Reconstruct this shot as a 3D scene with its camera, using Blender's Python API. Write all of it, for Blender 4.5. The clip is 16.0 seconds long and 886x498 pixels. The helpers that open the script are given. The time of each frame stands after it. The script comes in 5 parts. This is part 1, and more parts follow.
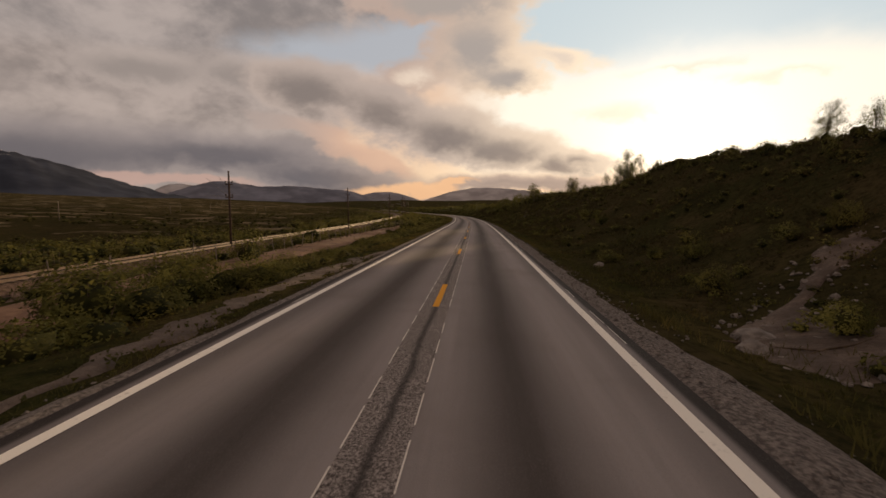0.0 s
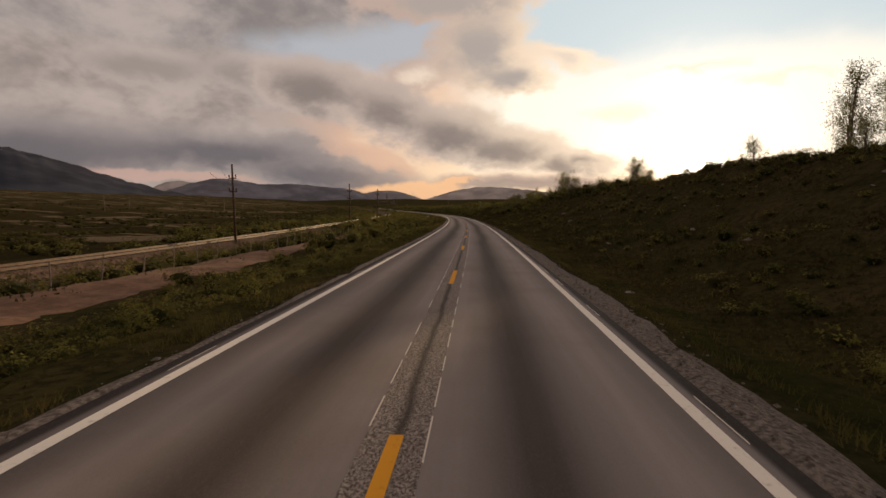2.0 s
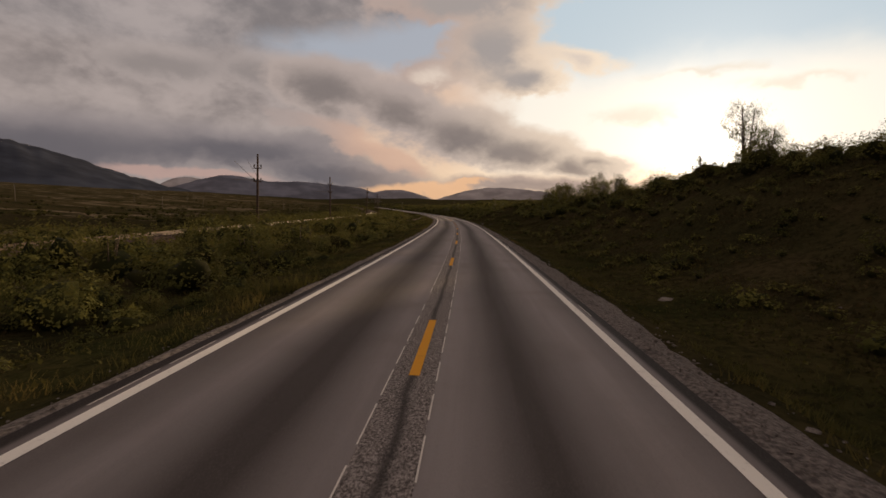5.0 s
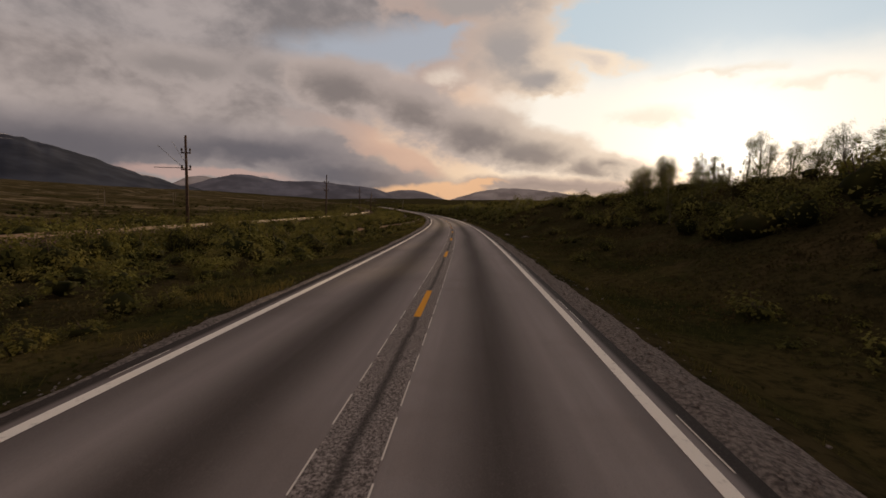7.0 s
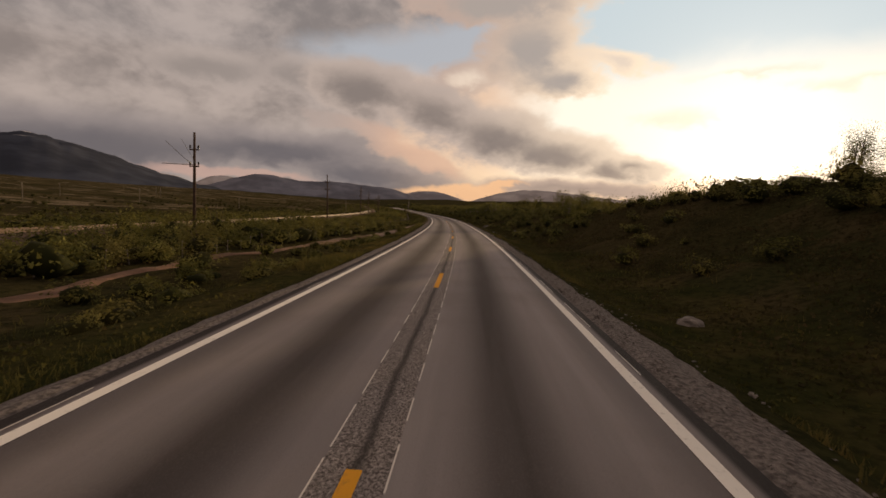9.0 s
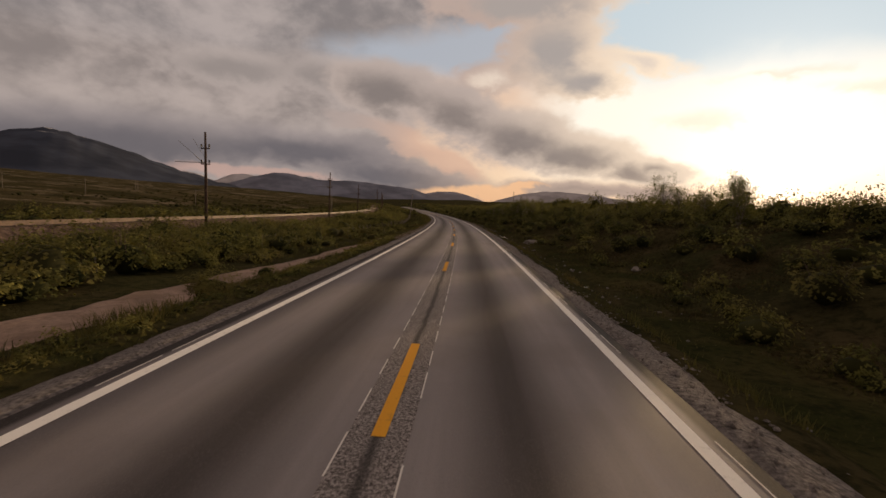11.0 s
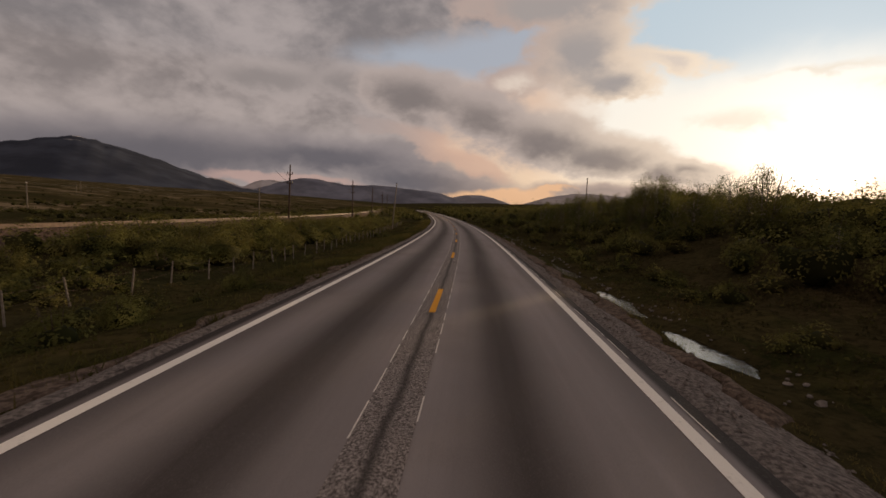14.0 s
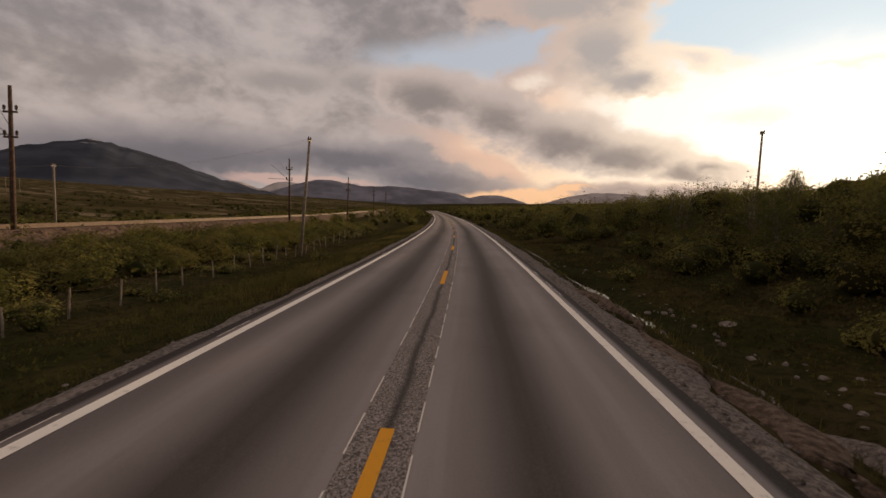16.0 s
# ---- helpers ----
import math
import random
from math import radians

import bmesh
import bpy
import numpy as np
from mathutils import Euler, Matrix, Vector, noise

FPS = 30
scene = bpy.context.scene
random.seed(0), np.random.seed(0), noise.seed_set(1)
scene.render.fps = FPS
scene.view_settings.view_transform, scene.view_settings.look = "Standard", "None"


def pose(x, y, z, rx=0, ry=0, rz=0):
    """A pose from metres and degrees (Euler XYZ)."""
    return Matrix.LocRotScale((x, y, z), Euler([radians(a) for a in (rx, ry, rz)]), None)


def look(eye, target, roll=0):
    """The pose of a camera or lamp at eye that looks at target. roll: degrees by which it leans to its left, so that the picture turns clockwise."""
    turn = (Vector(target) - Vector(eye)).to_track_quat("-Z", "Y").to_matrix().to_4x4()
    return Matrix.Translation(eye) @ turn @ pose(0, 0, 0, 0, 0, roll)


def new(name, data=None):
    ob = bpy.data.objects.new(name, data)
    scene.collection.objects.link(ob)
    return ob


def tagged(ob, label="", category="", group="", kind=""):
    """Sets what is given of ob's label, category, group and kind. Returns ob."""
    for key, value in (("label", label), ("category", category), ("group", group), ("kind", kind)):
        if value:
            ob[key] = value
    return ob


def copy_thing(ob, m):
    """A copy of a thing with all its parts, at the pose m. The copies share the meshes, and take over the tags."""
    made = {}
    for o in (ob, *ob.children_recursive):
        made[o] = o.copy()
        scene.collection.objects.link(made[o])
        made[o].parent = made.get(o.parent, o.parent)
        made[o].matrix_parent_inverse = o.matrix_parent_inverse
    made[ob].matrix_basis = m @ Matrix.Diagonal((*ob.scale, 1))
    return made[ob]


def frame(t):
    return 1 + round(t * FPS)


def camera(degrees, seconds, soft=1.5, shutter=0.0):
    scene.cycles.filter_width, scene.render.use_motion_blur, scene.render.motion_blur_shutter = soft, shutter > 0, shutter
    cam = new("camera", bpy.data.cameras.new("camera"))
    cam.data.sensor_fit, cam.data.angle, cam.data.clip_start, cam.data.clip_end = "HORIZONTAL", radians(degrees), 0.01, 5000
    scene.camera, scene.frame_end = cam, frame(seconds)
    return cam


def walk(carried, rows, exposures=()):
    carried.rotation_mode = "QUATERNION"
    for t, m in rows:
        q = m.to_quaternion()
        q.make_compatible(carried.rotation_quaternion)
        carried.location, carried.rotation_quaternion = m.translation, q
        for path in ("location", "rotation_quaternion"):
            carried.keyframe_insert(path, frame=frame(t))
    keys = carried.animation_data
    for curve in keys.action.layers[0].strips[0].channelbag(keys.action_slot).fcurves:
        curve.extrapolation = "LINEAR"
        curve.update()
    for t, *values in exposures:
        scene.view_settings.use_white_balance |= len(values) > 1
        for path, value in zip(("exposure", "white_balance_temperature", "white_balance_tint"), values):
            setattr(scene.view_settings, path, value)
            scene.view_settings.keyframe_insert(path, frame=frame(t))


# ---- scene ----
cam = camera(84.0, 16.0, soft=1.6, shutter=0.025)

# ---- the camera's way: seconds, place, yaw, pitch, roll ----
ROWS = [
    (0.0, 0.826, 0.380, 1.592, 4.053, -5.496, 0.294), (0.5, 0.852, 11.629, 1.414, 4.410, -5.544, -0.105),
    (1.0, 0.791, 22.871, 1.214, 4.510, -5.530, 0.283), (1.5, 0.645, 33.788, 1.009, 4.495, -5.530, 0.679),
    (2.0, 0.529, 45.019, 0.788, 4.357, -5.591, 0.674), (2.5, 0.455, 56.273, 0.557, 4.352, -5.410, -0.327),
    (3.0, 0.351, 67.545, 0.315, 4.521, -5.355, -0.454), (3.5, 0.165, 78.782, 0.067, 4.709, -5.460, -0.146),
    (4.0, -0.138, 90.029, -0.177, 4.696, -5.559, 0.743), (6.5, -2.334, 146.062, -1.324, 6.482, -5.505, 2.083),
    (7.0, -3.009, 157.225, -1.545, 7.070, -5.529, 1.900), (7.5, -3.835, 168.187, -1.760, 7.785, -5.444, 2.387),
    (8.0, -4.798, 179.459, -1.981, 8.367, -5.423, 2.605), (8.5, -5.838, 190.663, -2.199, 8.872, -5.467, 2.555),
    (9.0, -6.906, 201.457, -2.409, 9.349, -5.429, 2.427), (11.5, -14.363, 256.617, -3.476, 12.048, -5.411, 3.318),
    (12.0, -16.160, 267.558, -3.684, 12.501, -5.314, 3.518), (12.5, -18.051, 278.512, -3.888, 13.210, -5.426, 3.507),
    (13.0, -19.968, 289.337, -4.087, 13.762, -5.363, 3.229), (13.5, -21.819, 299.427, -4.269, 14.346, -5.257, 2.838),
    (14.0, -24.114, 311.114, -4.476, 14.795, -5.136, 2.441), (14.5, -26.208, 321.035, -4.647, 15.318, -5.257, 2.718),
    (15.0, -28.849, 332.763, -4.842, 15.643, -5.290, 3.218), (15.5, -31.075, 342.840, -5.004, 16.110, -5.255, 2.831),
    (16.0, -33.638, 354.375, -5.182, 16.848, -5.135, 1.991)]


def aim(x, y, z, yaw, pitch, roll):
    a, b = radians(yaw), radians(pitch)
    way = Vector((-math.sin(a) * math.cos(b), math.cos(a) * math.cos(b), math.sin(b)))
    return look((x, y, z), Vector((x, y, z)) + way, roll)


# the film camera darkens a little while the sun stands behind the hill
LIGHT = [(0.0, 0.12, 7050, 10), (0.5, 0.10, 7050, 10), (1.0, -0.05, 6620, 10), (1.5, 0.12, 7050, 10), (2.0, 0.18, 7050, 10), (2.5, 0.10, 7050, 10), (3.0, 0.07, 6800, 10),
         (3.5, 0.10, 7050, 10), (4.0, -0.05, 6620, 10), (6.5, 0.05, 6800, 10), (7.5, -0.05, 6620, 10), (8.0, 0.10, 7050, 10), (8.5, 0.12, 6800, 10), (9.0, 0.13, 7050, 10),
         (11.5, 0.09, 6800, 10), (12.5, 0.21, 7050, 10), (13.0, 0.18, 7050, 10), (13.5, 0.18, 7050, 10), (14.0, -0.03, 6620, 10), (14.5, 0.10, 6800, 10),
         (15.0, 0.05, 6620, 10), (15.5, 0.16, 6800, 10), (16.0, 0.26, 6800, 10)]
walk(cam, [(r[0], aim(*r[1:])) for r in ROWS], LIGHT)

# ---- sky and sun ----
SUN_AZ, SUN_EL = 22.0, 5.2          # degrees right of +y, degrees up


def node_kit(tree):
    """Short ways to add nodes to a tree."""
    nodes, links = tree.nodes, tree.links

    def feed(node, i, v):
        if v is None:
            return
        if hasattr(v, "is_output"):
            links.new(v, node.inputs[i])
        else:
            node.inputs[i].default_value = v

    def m(op, a, b=None, c=None):
        n = nodes.new("ShaderNodeMath")
        n.operation = op
        for i, v in enumerate((a, b, c)):
            feed(n, i, v)
        return n.outputs[0]

    def mix(fac, a, b):
        n = nodes.new("ShaderNodeMix")
        n.data_type = "RGBA"
        feed(n, 0, fac)
        feed(n, 6, (*a, 1) if isinstance(a, tuple) else a)
        feed(n, 7, (*b, 1) if isinstance(b, tuple) else b)
        return n.outputs[2]

    def step(v, lo, hi, out0=0.0, out1=1.0):
        n = nodes.new("ShaderNodeMapRange")
        n.interpolation_type = "SMOOTHSTEP"
        for i, x in enumerate((v, lo, hi, out0, out1)):
            feed(n, i, x)
        return n.outputs[0]

    def noise_tex(vec, scale, detail=4.0, rough=0.55, dist=0.0):
        n = nodes.new("ShaderNodeTexNoise")
        feed(n, 0, vec)
        n.inputs["Scale"].default_value = scale
        n.inputs["Detail"].default_value = detail
        n.inputs["Roughness"].default_value = rough
        n.inputs["Distortion"].default_value = dist
        return n.outputs[0]

    return nodes, links, m, mix, step, noise_tex


def make_world():
    world = bpy.data.worlds.new("sky")
    scene.world = world
    world.use_nodes = True
    tree = world.node_tree
    tree.nodes.clear()
    nodes, links, m, mix, step, noise_tex = node_kit(tree)
    way = nodes.new("ShaderNodeTexCoord").outputs["Generated"]
    xyz = nodes.new("ShaderNodeSeparateXYZ")
    links.new(way, xyz.inputs[0])
    x, y, z = xyz.outputs
    az = m("MULTIPLY", m("ARCTAN2", x, y), 57.296)
    el = m("MULTIPLY", m("ARCSINE", z), 57.296)
    # flattened coordinates, so that clouds stretch along the horizon
    def flat(shift):
        n = nodes.new("ShaderNodeCombineXYZ")
        links.new(m("MULTIPLY", az, 0.03), n.inputs[0])
        links.new(m("MULTIPLY", el, 0.046), n.inputs[1])
        n.inputs[2].default_value = shift
        return n.outputs[0]

    base_way, other_way = flat(0.0), flat(7.3)
    n1 = m("SUBTRACT", noise_tex(base_way, 1.6, 3.0, 0.5, 0.4), 0.5)
    n2 = m("SUBTRACT", noise_tex(base_way, 4.2, 4.0, 0.52, 0.4), 0.5)
    n3 = m("SUBTRACT", noise_tex(base_way, 12.0, 5.0, 0.55, 0.3), 0.5)
    o2 = m("SUBTRACT", noise_tex(other_way, 4.5, 3.0, 0.5, 0.3), 0.5)
    o3 = m("SUBTRACT", noise_tex(other_way, 13.0, 4.0, 0.55, 0.2), 0.5)
    n4 = m("SUBTRACT", noise_tex(other_way, 34.0, 5.0, 0.6, 0.2), 0.5)
    fluff = m("ADD", m("ADD", m("MULTIPLY", n1, 0.9), m("MULTIPLY", n2, 1.4)), m("ADD", m("MULTIPLY", n3, 0.85), m("MULTIPLY", n4, 0.32)))
    wa = m("ADD", az, m("ADD", m("MULTIPLY", o2, 6.0), m("MULTIPLY", o3, 3.6)))
    we = m("ADD", el, m("ADD", m("MULTIPLY", n2, 2.4), m("MULTIPLY", n3, 1.7)))
    warped = nodes.new("ShaderNodeCombineXYZ")
    links.new(wa, warped.inputs[0])
    links.new(we, warped.inputs[1])
    toward = nodes.new("ShaderNodeVectorMath")
    toward.operation = "ADD"
    links.new(warped.outputs[0], toward.inputs[0])
    toward.inputs[1].default_value = (1.5, 0.9, 0.0)

    def blob(az0, el0, ra, re, lean=0.0, at=None):
        """1 in the middle of an ellipse of sky, 0 on its rim, less outside."""
        n = nodes.new("ShaderNodeMapping")
        n.vector_type = "TEXTURE"
        links.new(at or warped.outputs[0], n.inputs[0])
        n.inputs["Location"].default_value = (az0, el0, 0)
        n.inputs["Rotation"].default_value = (0, 0, radians(lean))
        n.inputs["Scale"].default_value = (ra, re, 1)
        r = nodes.new("ShaderNodeVectorMath")
        r.operation = "LENGTH"
        links.new(n.outputs[0], r.inputs[0])
        return m("SUBTRACT", 1.0, r.outputs["Value"])

    def union(blobs, at=None):
        total = None
        for k in blobs:
            f = blob(*k, at=at)
            total = f if total is None else m("SMOOTH_MAX", total, f, 0.25)
        return total

    # the clear sky behind
    air = nodes.new("ShaderNodeTexSky")
    air.sky_type = "NISHITA"
    air.sun_disc = False
    air.sun_elevation, air.sun_rotation = radians(SUN_EL), radians(SUN_AZ)
    dim = nodes.new("ShaderNodeVectorMath")
    dim.operation = "SCALE"
    links.new(air.outputs[0], dim.inputs[0])
    dim.inputs["Scale"].default_value = 0.1
    sa, se = radians(SUN_AZ), radians(SUN_EL)
    dot = nodes.new("ShaderNodeVectorMath")
    dot.operation = "DOT_PRODUCT"
    links.new(way, dot.inputs[0])
    dot.inputs[1].default_value = (math.sin(sa) * math.cos(se), math.cos(sa) * math.cos(se), math.sin(se))
    off = m("MULTIPLY", m("ARCCOSINE", m("MINIMUM", dot.outputs["Value"], 0.99999)), 57.296)
    pale = mix(step(m("ADD", el, m("MULTIPLY", n2, 4.0)), 11.5, 17.0), (0.96, 0.91, 0.83), (0.52, 0.63, 0.72))
    pale = mix(step(wa, 4.0, -6.0), pale, mix(step(we, 12.0, 15.5), (0.74, 0.53, 0.41), (0.40, 0.43, 0.50)))
    pale = mix(step(el, 1.0, 6.0), (0.93, 0.70, 0.50), pale)
    col = mix(0.92, dim.outputs[0], pale)
    # the glow round the hidden sun
    g1 = m("POWER", 2.718, m("MULTIPLY", m("POWER", m("DIVIDE", off, 8.5), 2.0), -1.0))
    g2 = m("POWER", 2.718, m("MULTIPLY", m("POWER", m("DIVIDE", off, 2.0), 2.0), -1.0))
    g3 = m("POWER", 2.718, m("MULTIPLY", m("POWER", m("DIVIDE", off, 24.0), 2.0), -1.0))
    lum = m("ADD", m("ADD", m("MULTIPLY", g1, 0.34), m("MULTIPLY", g2, 5.0)), m("MULTIPLY", g3, 0.05))
    glow = nodes.new("ShaderNodeVectorMath")
    glow.operation = "SCALE"
    glow.inputs[0].default_value = (1.0, 0.955, 0.87)
    links.new(lum, glow.inputs["Scale"])
    total = nodes.new("ShaderNodeVectorMath")
    total.operation = "ADD"
    links.new(col, total.inputs[0])
    links.new(glow.outputs[0], total.inputs[1])
    col = total.outputs[0]
    # thin veils before the bright sky
    veil = step(m("ADD", union([(14.0, 9.6, 6.5, 1.5, 4.0), (21.0, 13.6, 8.0, 0.7, 3.0), (30.0, 12.0, 7.0, 0.8, -3.0)]), m("MULTIPLY", fluff, 1.0)), 0.0, 0.9)
    col = mix(m("MULTIPLY", veil, 0.6), col, (0.88, 0.75, 0.60))
    # the lilac overcast away from the sun
    mottle = m("ADD", m("ADD", m("MULTIPLY", n1, 1.3), m("MULTIPLY", n2, 1.7)), m("ADD", m("MULTIPLY", n3, 0.7), m("MULTIPLY", n4, 0.3)))
    grey = mix(step(mottle, -0.42, 0.42), (0.205, 0.182, 0.184), (0.400, 0.346, 0.336))
    over = m("MAXIMUM", step(wa, -20.0, -29.0), step(m("ADD", we, m("MULTIPLY", az, -0.22)), 20.0, 23.0))
    over = m("MAXIMUM", over, m("MULTIPLY", step(wa, -13.0, -19.0), step(we, 15.5, 13.0)))
    over = m("MAXIMUM", over, step(m("ABSOLUTE", az), 70.0, 110.0))
    col = mix(m("MULTIPLY", over, 0.95), col, grey)

    def deck(blobs, puff, lo, hi, thin, thick, most=0.97, deep=(0.15, 0.85)):
        """A layer of cloud: soft cover, brighter where it is thin and on the side towards the sun."""
        k = m("MULTIPLY", fluff, puff)
        here = m("ADD", union(blobs), k)
        there = m("ADD", union(blobs, toward.outputs[0]), k)
        lit = step(m("SUBTRACT", here, there), 0.0, 0.45)
        shade = mix(step(here, deep[0], deep[1]), thin, thick)
        shade = mix(m("MULTIPLY", lit, step(here, 1.0, 0.2)), shade, thin)
        return mix(m("MULTIPLY", step(here, lo, hi), most), col, shade)

    rim = mix(step(off, 12.0, 34.0), (0.98, 0.80, 0.62), (0.47, 0.36, 0.32))
    soft_rim = mix(step(off, 10.0, 34.0), (0.84, 0.68, 0.54), (0.45, 0.375, 0.35))
    # the tall cloud over the road's end, and its lit curls
    col = deck([(-7.5, 14.0, 6.0, 2.0, 8.0), (8.5, 15.6, 6.0, 1.5, -9.0)], 0.5, -0.05, 0.5, rim, (0.74, 0.62, 0.53), 0.92, (0.3, 1.0))
    col = deck([(0.0, 16.6, 7.4, 5.2, 12.0), (-4.0, 21.4, 13.0, 2.8, 0.0), (3.0, 13.6, 5.6, 2.7, 0.0), (-6.0, 27.0, 16.0, 6.0, 0.0)], 0.40, -0.02, 0.34, rim, (0.375, 0.332, 0.318))
    # the long dark cloud that runs down to the sun's side
    col = deck([(-35.0, 12.6, 9.0, 2.2, 3.0), (-25.0, 12.9, 8.0, 2.7, -4.0)], 0.6, -0.1, 0.65, (0.410, 0.352, 0.338), (0.275, 0.240, 0.234), 0.9)
    col = deck([(-18.0, 12.0, 8.5, 3.6, -10.0), (-10.0, 9.6, 8.5, 3.9, -20.0), (-3.0, 7.4, 9.5, 3.9, -8.0), (3.0, 5.8, 9.0, 3.1, -6.0), (9.5, 4.4, 7.5, 1.9, -6.0)],
               0.38, -0.03, 0.34, soft_rim, mix(step(off, 12.0, 28.0), (0.310, 0.250, 0.220), (0.215, 0.184, 0.178)))
    # the low dark bank over the fells
    col = deck([(-46.0, 4.2, 22.0, 3.4, 2.0), (-28.0, 5.0, 15.0, 2.3, -1.0), (-18.0, 2.9, 12.0, 2.0, -3.0), (-13.0, 1.2, 9.0, 1.6, 0.0), (4.0, 2.0, 13.0, 1.2, 0.0)],
               0.32, -0.25, 0.45, mix(step(az, -22.0, 2.0), (0.285, 0.248, 0.250), (0.46, 0.35, 0.30)), mix(step(az, -22.0, 6.0), (0.128, 0.118, 0.134), (0.34, 0.265, 0.235)), 0.95, (0.0, 0.8))
    # warm gaps between the clouds
    gap = step(m("ADD", union([(-22.0, 8.6, 6.5, 1.0, -6.0), (-16.5, 6.8, 5.4, 1.8, -22.0), (-12.0, 5.0, 4.8, 1.5, -20.0)]), m("MULTIPLY", fluff, 0.7)), 0.0, 0.6)
    col = mix(m("MULTIPLY", gap, 0.7), col, mix(step(az, -24.0, -13.0), (0.40, 0.325, 0.305), (0.64, 0.41, 0.31)))
    gap = step(m("ADD", union([(-33.0, 2.2, 9.0, 0.65, -2.0)]), m("MULTIPLY", fluff, 0.4)), -0.1, 0.5)
    col = mix(m("MULTIPLY", gap, 0.75), col, (0.50, 0.335, 0.295))
    gap = step(m("ADD", union([(-8.0, 1.5, 7.5, 0.95, 4.0), (-3.0, 2.2, 4.5, 0.45, 6.0)]), m("MULTIPLY", fluff, 0.55)), -0.05, 0.55)
    col = mix(m("MULTIPLY", gap, 0.82), col, (0.88, 0.52, 0.29))
    # overhead and behind, the same cloud deck in warm evening light
    high = m("MAXIMUM", step(el, 25.0, 36.0), step(m("ABSOLUTE", az), 72.0, 110.0))
    col = mix(m("MULTIPLY", high, 0.9), col, mix(step(fluff, -0.5, 0.5), (0.24, 0.185, 0.160), (0.46, 0.360, 0.305)))
    back = nodes.new("ShaderNodeBackground")
    links.new(col, back.inputs[0])
    back.inputs[1].default_value = 1.0
    out = nodes.new("ShaderNodeOutputWorld")
    links.new(back.outputs[0], out.inputs[0])


make_world()
lamp = bpy.data.lights.new("sun", "SUN")
lamp.energy, lamp.angle, lamp.color = 3.2, radians(0.7), (1.0, 0.69, 0.38)
sun = new("sun", lamp)
sun_way = Vector((math.sin(radians(SUN_AZ)) * math.cos(radians(SUN_EL)), math.cos(radians(SUN_AZ)) * math.cos(radians(SUN_EL)), math.sin(radians(SUN_EL))))
sun.matrix_world = look(sun_way * 300, (0, 0, 0))


# ---- materials ----
def material(name):
    mat = bpy.data.materials.new(name)
    mat.use_nodes = True
    mat.node_tree.nodes.clear()
    return mat


def finish(mat, shader):
    out = mat.node_tree.nodes.new("ShaderNodeOutputMaterial")
    mat.node_tree.links.new(shader, out.inputs[0])
    return mat


def principled(mat, color, rough, bump=None, bump_dist=0.01, spec=0.5, metal=0.0):
    tree = mat.node_tree
    b = tree.nodes.new("ShaderNodeBsdfPrincipled")
    for key, v in (("Base Color", color), ("Roughness", rough), ("Specular IOR Level", spec), ("Metallic", metal)):
        if hasattr(v, "is_output"):
            tree.links.new(v, b.inputs[key])
        else:
            b.inputs[key].default_value = (*v, 1) if isinstance(v, tuple) else v
    if bump is not None:
        n = tree.nodes.new("ShaderNodeBump")
        n.inputs["Distance"].default_value = bump_dist
        n.inputs["Strength"].default_value = 1.0
        tree.links.new(bump, n.inputs["Height"])
        tree.links.new(n.outputs[0], b.inputs["Normal"])
    return b.outputs[0]


def place(tree):
    return tree.nodes.new("ShaderNodeNewGeometry").outputs["Position"]


def two_tone(name, a, b, scale, rough=0.85, grain=None, bump=0.01, spec=0.3, lo=0.35, hi=0.65):
    """A surface of two colours in patches, with a fine grain."""
    mat = material(name)
    nodes, links, m, mix, step, noise_tex = node_kit(mat.node_tree)
    pos = place(mat.node_tree)
    big = noise_tex(pos, scale, 5.0, 0.6)
    fine = noise_tex(pos, grain or scale * 12, 4.0, 0.65)
    col = mix(step(big, lo, hi), a, b)
    col = mix(m("MULTIPLY", step(fine, 0.35, 0.7), 0.45), col, tuple(0.55 * v for v in a))
    return finish(mat, principled(mat, col, rough, fine, bump, spec))


def leaf_material(name, dark, light, warm, thin=0.35):
    mat = material(name)
    tree = mat.node_tree
    nodes, links, m, mix, step, noise_tex = node_kit(tree)
    geo = nodes.new("ShaderNodeNewGeometry")
    info = nodes.new("ShaderNodeObjectInfo")
    patch = noise_tex(geo.outputs["Position"], 0.33, 3.0)
    hue = noise_tex(geo.outputs["Position"], 0.85, 2.0)
    depth = noise_tex(geo.outputs["Position"], 0.5, 2.0, 0.5, 0.8)
    col = mix(m("ADD", m("MULTIPLY", geo.outputs["Random Per Island"], 0.2), m("MULTIPLY", step(hue, 0.36, 0.64), 0.8)), dark, light)
    col = mix(m("MULTIPLY", step(patch, 0.46, 0.62), 0.45), col, warm)
    col = mix(m("MULTIPLY", step(depth, 0.54, 0.40), 0.55), col, dark)
    col = mix(m("MULTIPLY", info.outputs["Random"], 0.3), col, dark)
    b = principled(mat, col, 0.9, spec=0.05)
    t = nodes.new("ShaderNodeBsdfTranslucent")
    links.new(mix(0.5, col, light), t.inputs[0])
    s = nodes.new("ShaderNodeMixShader")
    s.inputs[0].default_value = thin
    links.new(b, s.inputs[1])
    links.new(t.outputs[0], s.inputs[2])
    return finish(mat, s.outputs[0])


